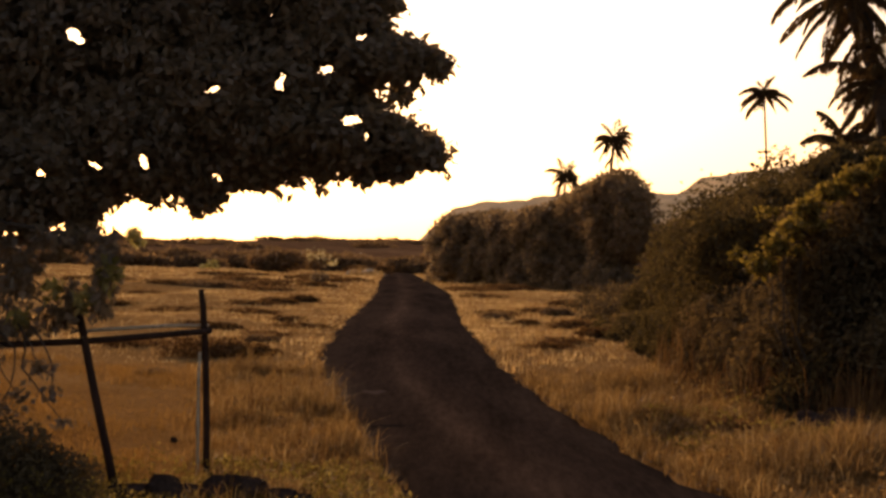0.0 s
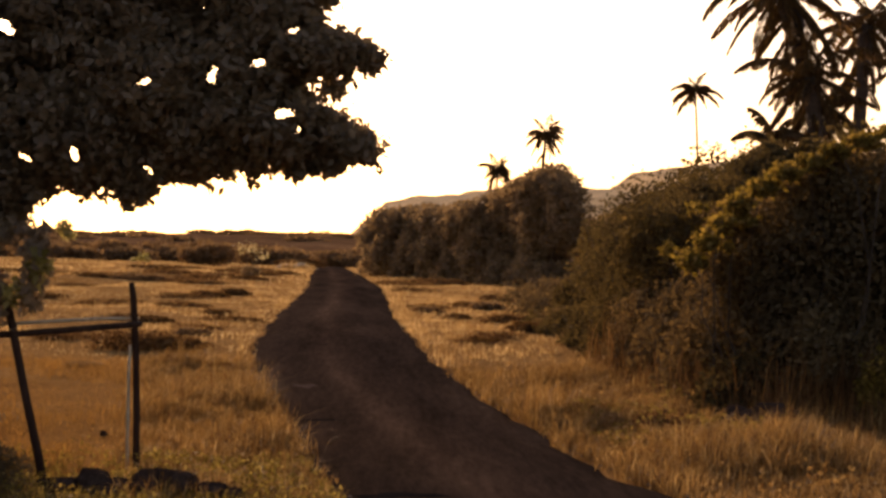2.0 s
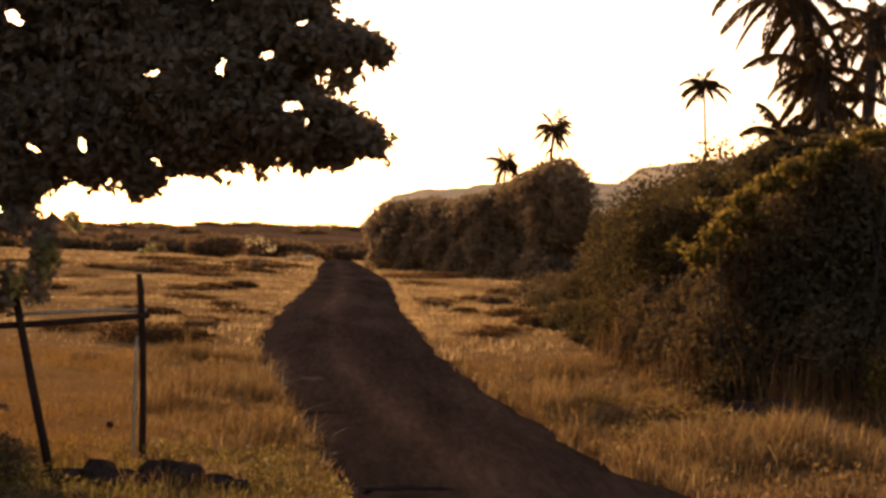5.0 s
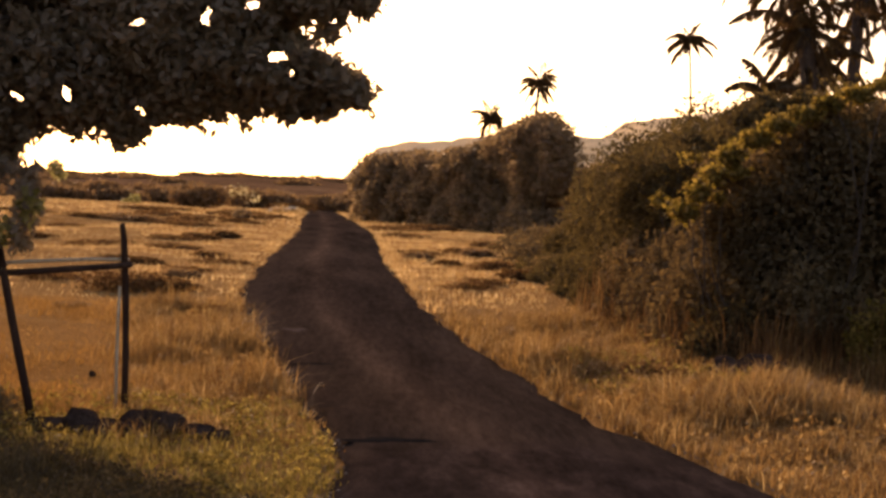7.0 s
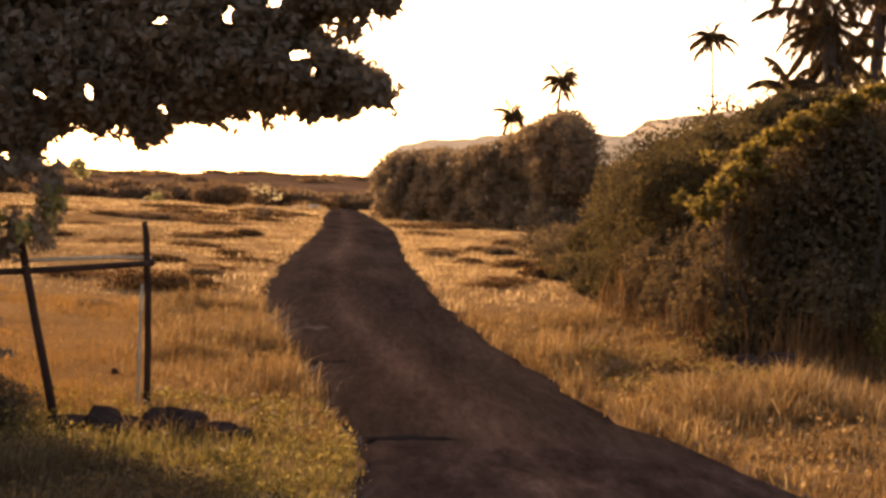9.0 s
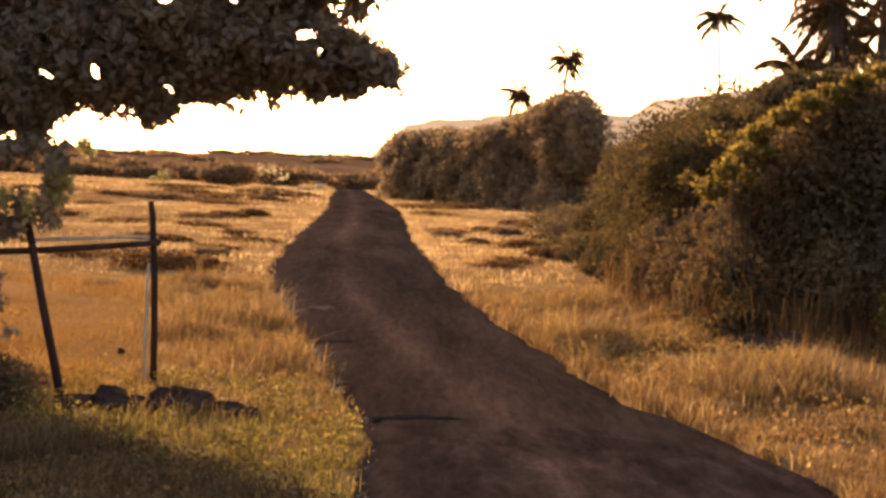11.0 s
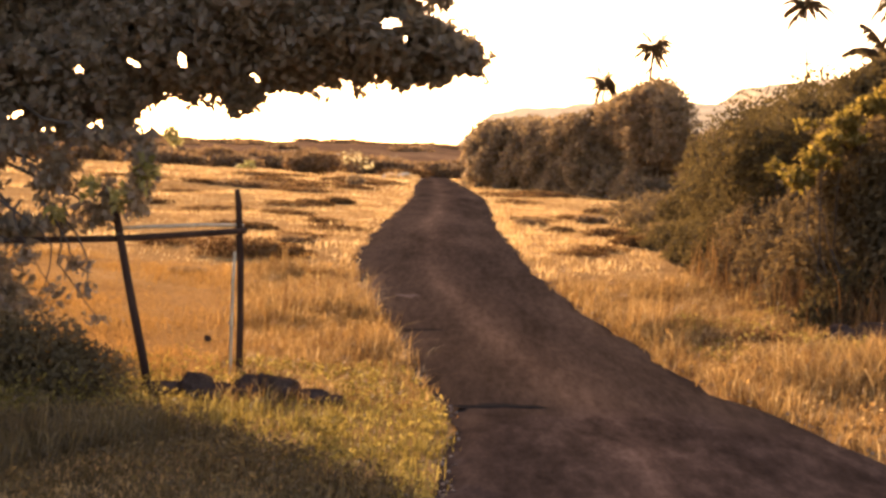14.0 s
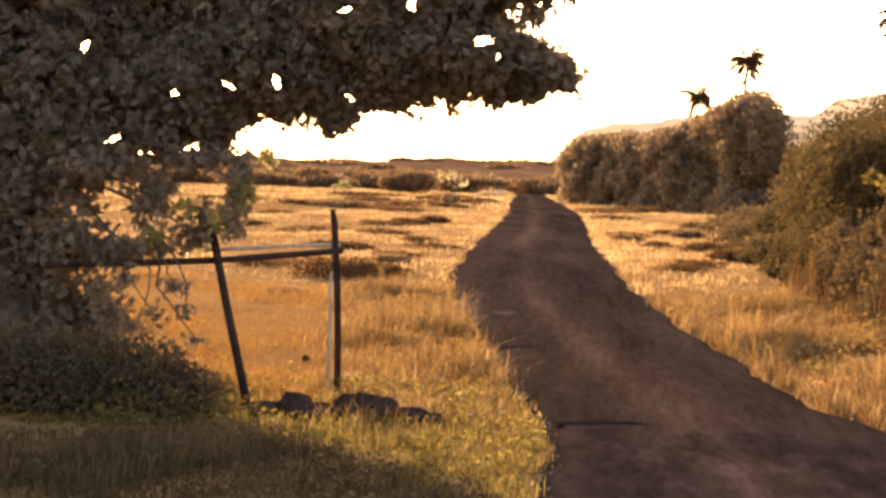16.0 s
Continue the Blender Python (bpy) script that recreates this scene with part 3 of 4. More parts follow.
for l in sprigs:
    part("limb", tubes_mesh("limb", [tube(bent((l[0] - 0.35, l[1] + 0.2, 1.45), l[:3], g, 0.12), np.linspace(0.012, 0.004, 7), 5)], M_BARK), tree)

# ---- fence frame, stones and shrubs by it ----
g = np.random.default_rng(8)
fence = thing("fence", (-2.0, 18.1, 0), "weathered wooden fence frame with one leaning post", "fence")
part("post", tubes_mesh("post", [tube([(-2.005, 18.1, -0.25), (-2.02, 18.1, 0.5), (-2.04, 18.1, 1.0), (-2.075, 18.1, 1.47), (-2.095, 18.1, 1.60)], (0.032, 0.031, 0.031, 0.03, 0.024), 10)], M_POST), fence)
part("post", tubes_mesh("post", [tube([(-2.60, 17.1, -0.25), (-2.70, 17.1, 0.2), (-2.83, 17.1, 0.75), (-2.94, 17.1, 1.25), (-2.985, 17.1, 1.46)], (0.04, 0.038, 0.036, 0.034, 0.03), 10)], M_POST), fence)
part("rail", tubes_mesh("rail", [tube([(-2.0, 18.06, 1.245), (-2.5, 17.6, 1.2), (-2.95, 17.14, 1.165), (-3.6, 16.9, 1.13), (-4.3, 16.8, 1.10)], (0.026, 0.028, 0.028, 0.027, 0.024), 8)], M_POST), fence)
part("rail", tubes_mesh("rail", [tube([(-2.03, 18.14, 1.29), (-2.35, 17.9, 1.285), (-2.75, 17.5, 1.262), (-3.05, 17.2, 1.24)], (0.014, 0.016, 0.016, 0.013), 8)], M_PALE_ROD), fence, "thin pale rail above the dark one")

# pale rod added to show the bright rim along the post's left side
part("pale_strip", tubes_mesh("pale_strip", [tube([(-2.075, 18.03, -0.2), (-2.085, 18.03, 0.4), (-2.09, 18.04, 0.8), (-2.085, 18.05, 1.06)], (0.015, 0.015, 0.014, 0.012), 8)], M_PALE_ROD), fence, "thin pale rod added for the bright edge of the post")


def stone(at, size, g, label, group=""):
    bm = bmesh.new()
    bmesh.ops.create_icosphere(bm, subdivisions=3, radius=1)
    o = Vector(g.uniform(-9, 9, 3))
    cuts = [(Vector(q), float(g.uniform(0.62, 0.9))) for q in unit(g.normal(size=(10, 3)))] + [(Vector((0.1, -0.1, 1)).normalized(), 0.9)]
    for v in bm.verts:
        k = 1 + 0.3 * noise.noise(v.co * 1.4 + o) + 0.22 * noise.noise(v.co * 3.1 + o) + 0.10 * noise.noise(v.co * 8 + o)
        # broken faces: cut by a few planes
        for w, far in cuts:
            k = min(k, far * (1 + 0.12 * noise.noise(v.co * 5 + o)) / max(w.dot(v.co), 0.05))
        v.co = Vector((v.co.x * size[0], v.co.y * size[1], max(v.co.z, -0.55) * size[2])) * k
    me = bpy.data.meshes.new("stone")
    bm.to_mesh(me)
    bm.free()
    me.materials.append(M_ROCK)
    ob = new("stone", me)
    ob.matrix_basis = pose(at[0], at[1], float(land(at[0], at[1])) + size[2] * 0.5, 0, 0, g.uniform(-25, 25))
    return tagged(ob, label, "stone", group)


for x, y, a, b, c in ((-2.14, 16.4, 0.17, 0.14, 0.135), (-1.95, 16.35, 0.14, 0.13, 0.10), (-1.72, 16.36, 0.21, 0.15, 0.135), (-1.52, 16.34, 0.20, 0.15, 0.16), (-1.2, 16.2, 0.14, 0.10, 0.08), (-1.05, 16.1, 0.12, 0.09, 0.06), (-2.42, 16.4, 0.2, 0.13, 0.09), (-1.72, 16.12, 0.15, 0.10, 0.09), (-2.0, 16.08, 0.13, 0.1, 0.08)):
    stone((x, y), (a, b, c), g, "dark rough field stone in the grass at the fence", "stones at the fence")
for x, y, a, b, c in ((4.1, 23.2, 0.24, 0.2, 0.2), (4.42, 23.25, 0.3, 0.2, 0.22), (4.75, 23.3, 0.2, 0.2, 0.17)):
    stone((x, y), (a, b, c), g, "dark rough stone in the grass verge", "stones in the verge")
stone((-2.67, 21.0), (0.04, 0.04, 0.04), g, "small dark stone in the dry field")

bush("low_shrub", [(-3.35, 15.9, 0.22, 0.55, 0.45, 0.42), (-2.95, 15.9, 0.12, 0.42, 0.4, 0.30), (-3.85, 15.9, 0.24, 0.55, 0.45, 0.42), (-4.4, 16.0, 0.28, 0.6, 0.5, 0.42)], 13000, 0.05, M_THICKET, 21, "low rounded dark green shrub beside the fence", stems=8, rough=0.05, fill=0.5)

# ---- thicket along the lane ----
THICK = "thicket along the lane"
T_LABEL = "tall dark green thorny bush with sunlit crest"
corner_bush = ([(4.62, 26.6, 1.95, 0.5, 0.7, 0.72), (5.3, 26.5, 2.3, 0.65, 0.9, 0.78), (6.1, 26.4, 2.75, 0.8, 0.9, 0.75), (4.85, 26.6, 1.15, 0.95, 1.0, 1.0), (5.55, 26.3, 1.6, 1.0, 1.1, 1.3), (6.5, 26.2, 1.9, 1.2, 1.3, 1.6), (7.9, 26.0, 1.9, 1.6, 1.6, 1.95), (5.5, 25.5, 0.7, 0.9, 1.0, 0.8), (9.2, 26.5, 1.8, 1.4, 1.6, 1.9)], 46000)
second_bush = ([(5.9, 31.0, 1.9, 1.3, 1.6, 1.7), (4.75, 32.0, 1.5, 0.95, 1.4, 1.45), (7.2, 30.8, 2.5, 1.4, 1.7, 1.45), (6.2, 31.6, 2.7, 1.0, 1.3, 1.0)], 26000)
third_bush = ([(5.7, 35.5, 1.9, 1.4, 1.8, 1.7), (4.7, 35.2, 1.1, 0.9, 1.5, 1.0), (7.0, 36.0, 2.4, 1.6, 1.9, 1.6)], 13000)
fourth_bush = ([(5.9, 41.0, 2.0, 1.5, 2.0, 1.75), (5.25, 41.5, 2.1, 1.0, 1.6, 1.5), (4.8, 40.5, 1.2, 0.9, 1.6, 1.0), (7.4, 41.5, 2.3, 1.7, 2.0, 1.7)], 13000)
last_bush = ([(5.5, 46.5, 1.7, 1.1, 2.0, 1.45), (6.8, 47.0, 2.1, 1.4, 2.0, 1.7), (4.6, 45.8, 0.9, 0.6, 1.4, 0.6)], 12000)
back_bushes = ([(10.0, 30.0, 2.2, 1.9, 2.6, 2.2), (10.4, 36.0, 2.2, 2.0, 2.8, 2.2)], 6000)
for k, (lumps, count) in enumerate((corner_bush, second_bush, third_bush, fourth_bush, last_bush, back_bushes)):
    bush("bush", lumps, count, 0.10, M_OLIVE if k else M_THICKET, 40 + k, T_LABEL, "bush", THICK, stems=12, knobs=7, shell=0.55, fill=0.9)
# leaves added along the crest, its sunlit rim put into their colour
crest = [(3.92, 25.7, 1.95, 0.2, 0.3, 0.14), (4.1, 25.7, 2.18, 0.16, 0.3, 0.13), (4.28, 25.7, 2.42, 0.17, 0.3, 0.13), (4.5, 25.8, 2.66, 0.2, 0.3, 0.14), (4.8, 25.8, 2.88, 0.22, 0.3, 0.13), (5.1, 25.8, 3.06, 0.22, 0.3, 0.12),
         (5.4, 25.8, 3.22, 0.22, 0.3, 0.11), (5.7, 25.8, 3.36, 0.22, 0.3, 0.1), (6.05, 25.8, 3.5, 0.25, 0.3, 0.1), (6.5, 25.8, 3.62, 0.36, 0.3, 0.1), (4.6, 25.7, 2.45, 0.12, 0.2, 0.1), (4.36, 25.7, 2.12, 0.1, 0.2, 0.08)]
bush("creeper", crest, 2700, 0.10, M_YELLOW_GREEN, 61, "yellow-green leaves along the thicket crest, sunlight put into their colour", "creeper", stems=10, rough=0.35, fill=0.3)
# more such leaves for the lit patches on the bushes behind
bush("creeper", [(4.3, 30.4, 2.1, 0.14, 0.3, 0.14), (4.7, 29.9, 2.72, 0.22, 0.3, 0.1), (5.3, 29.6, 2.95, 0.22, 0.3, 0.08)], 240, 0.09, M_YELLOW_GREEN, 63, "yellow-green leaf patches coloured as sunlit parts of the thicket", "creeper", stems=3, rough=0.35)
bush("bush", [(5.78, 23.7, 0.5, 0.24, 0.3, 0.42), (6.15, 23.7, 0.65, 0.36, 0.35, 0.55)], 1500, 0.085, M_YELLOW_GREEN, 60, "small bright green leafy shrub before the thicket", "bush")
for k, (x, y, w, h) in enumerate(((4.3, 52.0, 1.0, 0.5), (4.6, 56.5, 1.3, 0.55), (3.9, 42.0, 0.7, 0.4), (5.6, 60.0, 1.6, 0.7), (5.9, 66.0, 1.6, 0.7))):
    z = float(land(x, y))
    bush("low_shrub", [(x, y, z + h * 0.3, w, 0.9, h), (x + w * 0.6, y + 0.5, z + h * 0.2, w * 0.7, 0.8, h * 0.8)], 1800, 0.12, M_THICKET, 70 + k, "low spreading green scrub at the thicket foot", "bush", "scrub at the thicket foot")

for k, (x, y, w, d, h) in enumerate(((4.75, 25.4, 0.75, 0.6, 0.8), (5.6, 25.1, 0.7, 0.6, 0.7), (6.6, 25.2, 0.8, 0.6, 0.7), (4.35, 27.4, 0.6, 0.8, 1.15), (4.2, 29.2, 0.55, 0.9, 1.35),
                                      (4.05, 31.2, 0.55, 1.1, 1.3), (3.95, 33.8, 0.5, 1.2, 0.95), (4.0, 37.0, 0.6, 1.4, 0.6), (3.95, 40.5, 0.65, 1.6, 0.5), (3.9, 44.0, 0.7, 1.6, 0.42))):
    z = float(land(x, y))
    # the darker olive leaves put the shade at the thicket foot into colour
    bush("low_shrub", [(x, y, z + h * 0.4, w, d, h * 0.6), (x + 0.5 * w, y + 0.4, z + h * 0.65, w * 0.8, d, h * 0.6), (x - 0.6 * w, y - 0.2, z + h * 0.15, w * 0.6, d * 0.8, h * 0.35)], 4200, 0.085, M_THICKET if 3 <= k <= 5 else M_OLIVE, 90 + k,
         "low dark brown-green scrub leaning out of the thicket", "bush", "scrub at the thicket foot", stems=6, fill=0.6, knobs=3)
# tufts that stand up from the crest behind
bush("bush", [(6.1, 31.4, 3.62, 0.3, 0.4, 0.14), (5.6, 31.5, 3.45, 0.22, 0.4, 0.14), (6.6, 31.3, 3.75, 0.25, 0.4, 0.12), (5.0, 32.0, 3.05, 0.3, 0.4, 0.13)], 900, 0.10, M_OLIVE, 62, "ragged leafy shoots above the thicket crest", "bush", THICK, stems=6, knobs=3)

# ---- far thicket at the bend ----
g = np.random.default_rng(19)
far_bushes = []
for k in range(4):
    lumps = []
    for j in range(34):
        u = (k + g.random()) / 4
        top = float(np.interp(u, (0, 0.12, 0.35, 0.5, 0.62, 0.72, 0.82, 0.92, 1.0), (4.0, 4.5, 4.55, 4.5, 4.9, 5.35, 5.8, 6.2, 5.0)))
        r = float(g.uniform(0.65, 1.05))
        v = 1.0 if j % 3 == 0 else g.random()
        lumps.append((0.05 + 8.65 * u + g.normal() * 0.25, 112 - 22 * u - 1.2 * (1 - v) + g.normal() * 0.5, 0.4 + (top - r - 0.4) * v, r * 1.15, r * 1.3, r))
    far_bushes.append(lumps)
far_bushes.append([(10.5, 92, 2.2, 1.6, 2.4, 1.9), (12.8, 92, 2.2, 1.6, 2.4, 1.9)])
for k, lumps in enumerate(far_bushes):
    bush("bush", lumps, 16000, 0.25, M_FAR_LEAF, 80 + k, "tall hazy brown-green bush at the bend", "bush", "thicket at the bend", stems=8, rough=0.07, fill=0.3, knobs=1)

# ---- scrub line at the end of the field ----
g = np.random.default_rng(11)
SCRUB = "scrub line at the field end"
for k in range(46):
    x = -72 + 78 * k / 45 + g.normal() * 0.7
    y = 212 + g.uniform(-8, 22)
    w, h = g.uniform(2.0, 3.4), 2.2 * g.uniform(0.7, 1.1)
    bush("scrub_bush", [(x, y, 0.5 + h * 0.45, w, 1.8, h * 0.5), (x + w * 0.6, y + 1, 0.5 + h * 0.35, w * 0.8, 1.6, h * 0.42)], 900, 0.5, M_SCRUB, 200 + k, "hazy brown scrub bush at the far end of the field", "bush", SCRUB, stems=3, rough=0.06, fill=0.3)
for k in range(26):
    x, v = float(-64 + 62 * k / 25 + g.normal() * 1.5), float(g.uniform(0.15, 0.95))
    z = 0.4 + (float(np.interp(x, kx, ktop)) - 0.4) * math.sin(math.pi * v * 0.5) ** 0.8
    w, h = float(g.uniform(2.5, 5.0)), float(g.uniform(0.45, 0.85))
    low = thing("scrub_bush", (x, 262 + v * 170, z), "hazy brown scrub bush on the far ridge", "bush", "scrub on the ridge")
    at, d = in_lumps([(x, 262 + v * 170, z + h * 0.2, w, 2.0, h), (x + w * 0.7, 264 + v * 170, z + h * 0.1, w * 0.7, 2.0, h * 0.8)], 500, g, 0.3, 0.06)
    part("foliage", leaves_mesh("foliage", at, d, 0.7, 0.4, M_SCRUB, g), low)
bush("scrub_bush", [(-12.6, 165, 1.6, 1.8, 1.5, 0.95), (-14.2, 166, 1.4, 1.4, 1.5, 0.8)], 1800, 0.35, M_SCRUB, 301, "rounded dark scrub bush in the far field", "bush", stems=4, rough=0.06)
bush("small_tree", [(-34.6, 233, 4.0, 1.0, 0.9, 0.95), (-34.0, 233, 3.2, 0.8, 0.8, 0.7)], 500, 0.4, M_YELLOW_LEAF, 302, "small hazy tree above the scrub line", "tree", stems=4)
bush("sapling", [(-5.75, 97, 2.05, 0.35, 0.3, 0.35), (-5.25, 97, 1.75, 0.35, 0.3, 0.3), (-6.2, 97, 2.0, 0.25, 0.3, 0.3)], 100, 0.15, M_PALE_LEAF, 303, "thin sapling with sparse pale yellow leaves", "tree", stems=5)
bush("low_shrub", [(-5.7, 96.6, 0.95, 0.5, 0.4, 0.3)], 300, 0.16, M_FAR_LEAF, 304, "small dark shrub under the sapling", "bush", stems=3)
bush("low_shrub", [(-20.5, 186, 1.0, 0.6, 0.5, 0.55), (-21.4, 186, 0.8, 0.5, 0.5, 0.3)], 300, 0.25, M_YELLOW_LEAF, 305, "small pale sunlit shrub in the far field", "bush", stems=3)

# low dark shrubs spread flat in the field
for k, (x, y, w, h) in enumerate(((-3.75, 33.2, 0.80, 0.34), (-3.2, 33.4, 0.55, 0.22), (-10.2, 91, 1.5, 0.32), (-8.9, 79, 1.3, 0.3), (-4.7, 59.2, 0.55, 0.2), (-4.2, 62.5, 0.45, 0.2), (-3.2, 37.0, 0.35, 0.12), (-7.1, 52, 0.4, 0.14), (-4.4, 41.5, 0.4, 0.13),
                                 (-4.1, 29.6, 0.28, 0.07), (-12.4, 60, 0.6, 0.2), (-15.5, 90, 1.0, 0.25), (-7.5, 110, 0.9, 0.3), (-11.5, 125, 1.4, 0.35),
                                 (2.8, 88, 1.2, 0.3), (1.3, 51, 0.4, 0.2), (3.75, 64, 0.5, 0.25), (3.0, 45.6, 0.7, 0.22), (3.0, 55, 0.45, 0.22), (3.1, 41.2, 0.45, 0.2), (1.9, 47, 0.3, 0.16), (2.6, 23.6, 0.3, 0.16), (3.3, 23.2, 0.4, 0.2))):
    z = float(land(x, y))
    bush("low_shrub", [(x, y, z + h * 0.35, w, 0.35 + w * 0.3, h * 0.65), (x + w * 0.5, y, z + h * 0.2, w * 0.7, 0.3, h * 0.45)], 1900 if k < 2 else 1300, 0.035 + y * 0.0011, M_WEED if k % 3 or k == 0 else M_SCRUB, 400 + k, "low dark spreading shrub in the dry grass", "bush", "low shrubs in the field", stems=4)

g = np.random.default_rng(17)
for k in range(46):
    side = k % 5 != 0
    y = float(g.uniform(34, 135) if side else g.uniform(36, 95))
    x = float(g.uniform(-0.17 * y, road_x(y) - 2.2) if side else road_x(y) + g.uniform(1.9, 3.6))
    z, w = float(land(x, y)), float(g.uniform(0.006, 0.013) * y + 0.1)
    h = 0.10 + 0.0012 * y
    bush("low_shrub", [(x, y, z + h * 0.35, w, 0.2 + w * 0.3, h * 0.6), (x + w * 0.7, y + 0.2, z + h * 0.25, w * 0.8, 0.25, h * 0.45)], 420, 0.035 + y * 0.001, M_WEED, 500 + k, "flat dark dry shrub in the pale grass", "bush", "flat shrubs in the field", stems=3)

# heap added at the bend; sunlight on pale grass is put into its colour
sx, sy = np.linspace(-1, 1, 22), np.linspace(-1, 1, 10)
SX, SY = np.meshgrid(sx, sy, indexing="ij")
PX, PY = -5.9 + SX * 1.5 + SY * 0.2, 160 + SY * 1.5 + SX * 3
PZ = land(PX, PY) - 0.05 + 0.5 * np.clip(1 - SX**2, 0, 1) ** 0.6 * np.clip(1 - SY**2, 0, 1) ** 0.7 * (1 + 0.2 * np.sin(SX * 7))
heap = new("pale_heap", mesh_from("pale_heap", np.stack([PX, PY, PZ], -1).reshape(-1, 3), grid_faces(22, 10)[:, ::-1], M_PALE_HEAP, True))
tagged(heap, "low heap at the bend, pale colour standing for sunlit grass", "sand heap")
# shrub added where a dark tree shadow lies behind the heap
bush("low_shrub", [(-6.3, 166, 1.0, 1.6, 0.8, 0.4), (-4.9, 166, 1.1, 1.0, 0.7, 0.45)], 900, 0.22, M_WEED, 310, "dark low shrub added for the shade line behind the heap", "bush", stems=4)


# ---- palms ----
def frond_mesh(length, rise, droop, seed, leaflet):
    """One feather frond that leaves the crown along +x at an angle of rise and bows down by droop degrees: a rachis and two rows of leaflets that hang."""
    g = np.random.default_rng(seed)
    n = 24
    s = np.linspace(0, 1, n)
    a = np.radians(rise - droop * s**1.3)
    step = length / (n - 1)
    x = np.concatenate([[0], np.cumsum(np.cos(a) * step)[:-1]])
    z = np.concatenate([[0], np.cumsum(np.sin(a) * step)[:-1]])
    p = np.stack([x, 0.03 * np.sin(s * 4 + seed) * length * s, z], 1)
    tv, tf = tube(p, np.linspace(0.05, 0.01, n), 5)
    bm_v, bm_f = [], []
    for i in range(3, n):
        fwd = unit(p[i] - p[i - 1])
        for sgn in (-1, 1):
            for h in (0.0, 0.33, 0.66):
                if g.random() < 0.12:
                    continue
                b = p[i] * (1 - h) + p[i - 1] * h
                ln = leaflet * math.sin(math.pi * (0.15 + 0.78 * s[i])) ** 0.7 * g.uniform(0.7, 1.15)
                sag = g.uniform(0.55, 0.95)
                e = b + ln * unit(fwd * 0.55 + np.array((0, sgn * (1.0 - 0.6 * sag), -sag)))
                w = np.array((0.028, 0, 0.012)) * (0.7 + leaflet)
                mid = (b + e) / 2 + np.array((0, sgn * 0.1 * ln, 0.06 * ln))
                k = len(bm_v)
                bm_v += [tuple(b - w * 0.5), tuple(b + w * 0.5), tuple(mid + w), tuple(e), tuple(mid - w)]
                bm_f += [(k, k + 1, k + 2, k + 4), (k + 4, k + 2, k + 3)]
    stalk = bpy.data.meshes.new("frond")
    stalk.from_pydata([tuple(q) for q in tv], [], [tuple(dict.fromkeys(q)) for q in tf])
    blades = bpy.data.meshes.new("blade")
    blades.from_pydata(bm_v, [], bm_f)
    for me in (stalk, blades):
        me.materials.append(M_PALM_LEAF)
    return stalk, blades


def hang_frond(name, meshes, palm_ob, place, label=""):
    f = part(name, meshes[0], palm_ob, label)
    f.matrix_parent_inverse = Matrix()
    f.matrix_basis = place
    b = part("blade", meshes[1], f)
    b.matrix_parent_inverse = Matrix()
    b.matrix_basis = Matrix()


def palm(x, y, top, lean, length, count, seed, label, trunk_r=0.16, leaflet=0.6, thick=1.0, skirt=0):
    g = np.random.default_rng(seed)
    z0 = float(land(x, y))
    ob = thing("palm_tree", (x, y, z0), label, "palm tree", "palms behind the thicket")
    n = 26
    s = np.linspace(0, 1, n)
    p = np.stack([x + lean * (s**1.6 - 1), np.full(n, y), z0 - 0.1 + (top - z0) * s], 1)
    r = trunk_r * (1.25 - 0.45 * s) * (1 + 0.05 * (np.arange(n) % 2)) + 0.12 * trunk_r * np.exp(-s * 20)
    r[-4:] *= thick
    part("trunk", tubes_mesh("trunk", [tube(p, r, 10)], M_PALM_BARK), ob)
    kinds = [frond_mesh(length, rise, droop, seed * 10 + i, leaflet) for i, (rise, droop) in enumerate(((78, 62), (46, 85), (26, 85), (8, 75), (-14, 60), (-38, 40)))]
    for k in range(count):
        lay = k / max(count - 1, 1)
        place = pose(p[-1][0] - x, 0, p[-1][2] - z0, g.normal() * 5, g.normal() * 6, k * 137.5 + g.normal() * 14) @ Matrix.Diagonal((*[g.uniform(0.6, 1.15)] * 3, 1))
        hang_frond("frond", kinds[min(5, int(lay**0.85 * 6))], ob, place)
    dry = frond_mesh(length * 0.6, -48, 30, seed * 10 + 7, leaflet * 0.8)
    for k in range(skirt):
        q = p[-1 - min(n - 4, int(1 + 0.55 * n * k / skirt))]
        place = pose(q[0] - x, 0, q[2] - z0, 0, g.uniform(-12, 12), k * 137.5 + g.normal() * 15) @ Matrix.Diagonal((*[g.uniform(0.7, 1.1)] * 3, 1))
        hang_frond("dead_frond", dry, ob, place, "dry brown frond hanging against the trunk")
    return ob


palm(14.3, 74, 11.9, -2.3, 3.5, 32, 3, "tall dark leaning palm with drooping fronds and a shaggy trunk", 0.30, 0.65, 1.5, 34)
palm(15.2, 73, 8.7, -0.5, 3.0, 20, 9, "shorter dark palm with long fronds hanging to the thicket", 0.28, 0.65, 1.4, 14)
palm(13.75, 72, 6.35, -0.2, 1.5, 14, 10, "low young palm with short drooping fronds", 0.18, 0.5, 1.3, 2)
palm(16.1, 75, 7.8, 0.2, 2.4, 17, 11, "dark palm with a thick skirt of dead fronds", 0.36, 0.6, 1.5, 22)
palm(20.2, 79, 9.8, -0.3, 3.2, 15, 4, "dark palm with drooping fronds beside a taller one", 0.28, 0.6, 1.4, 6)
palm(18.3, 78, 11.2, 0.4, 3.0, 17, 12, "tall dark palm with a sparse drooping crown", 0.26, 0.65, 1.4, 10)
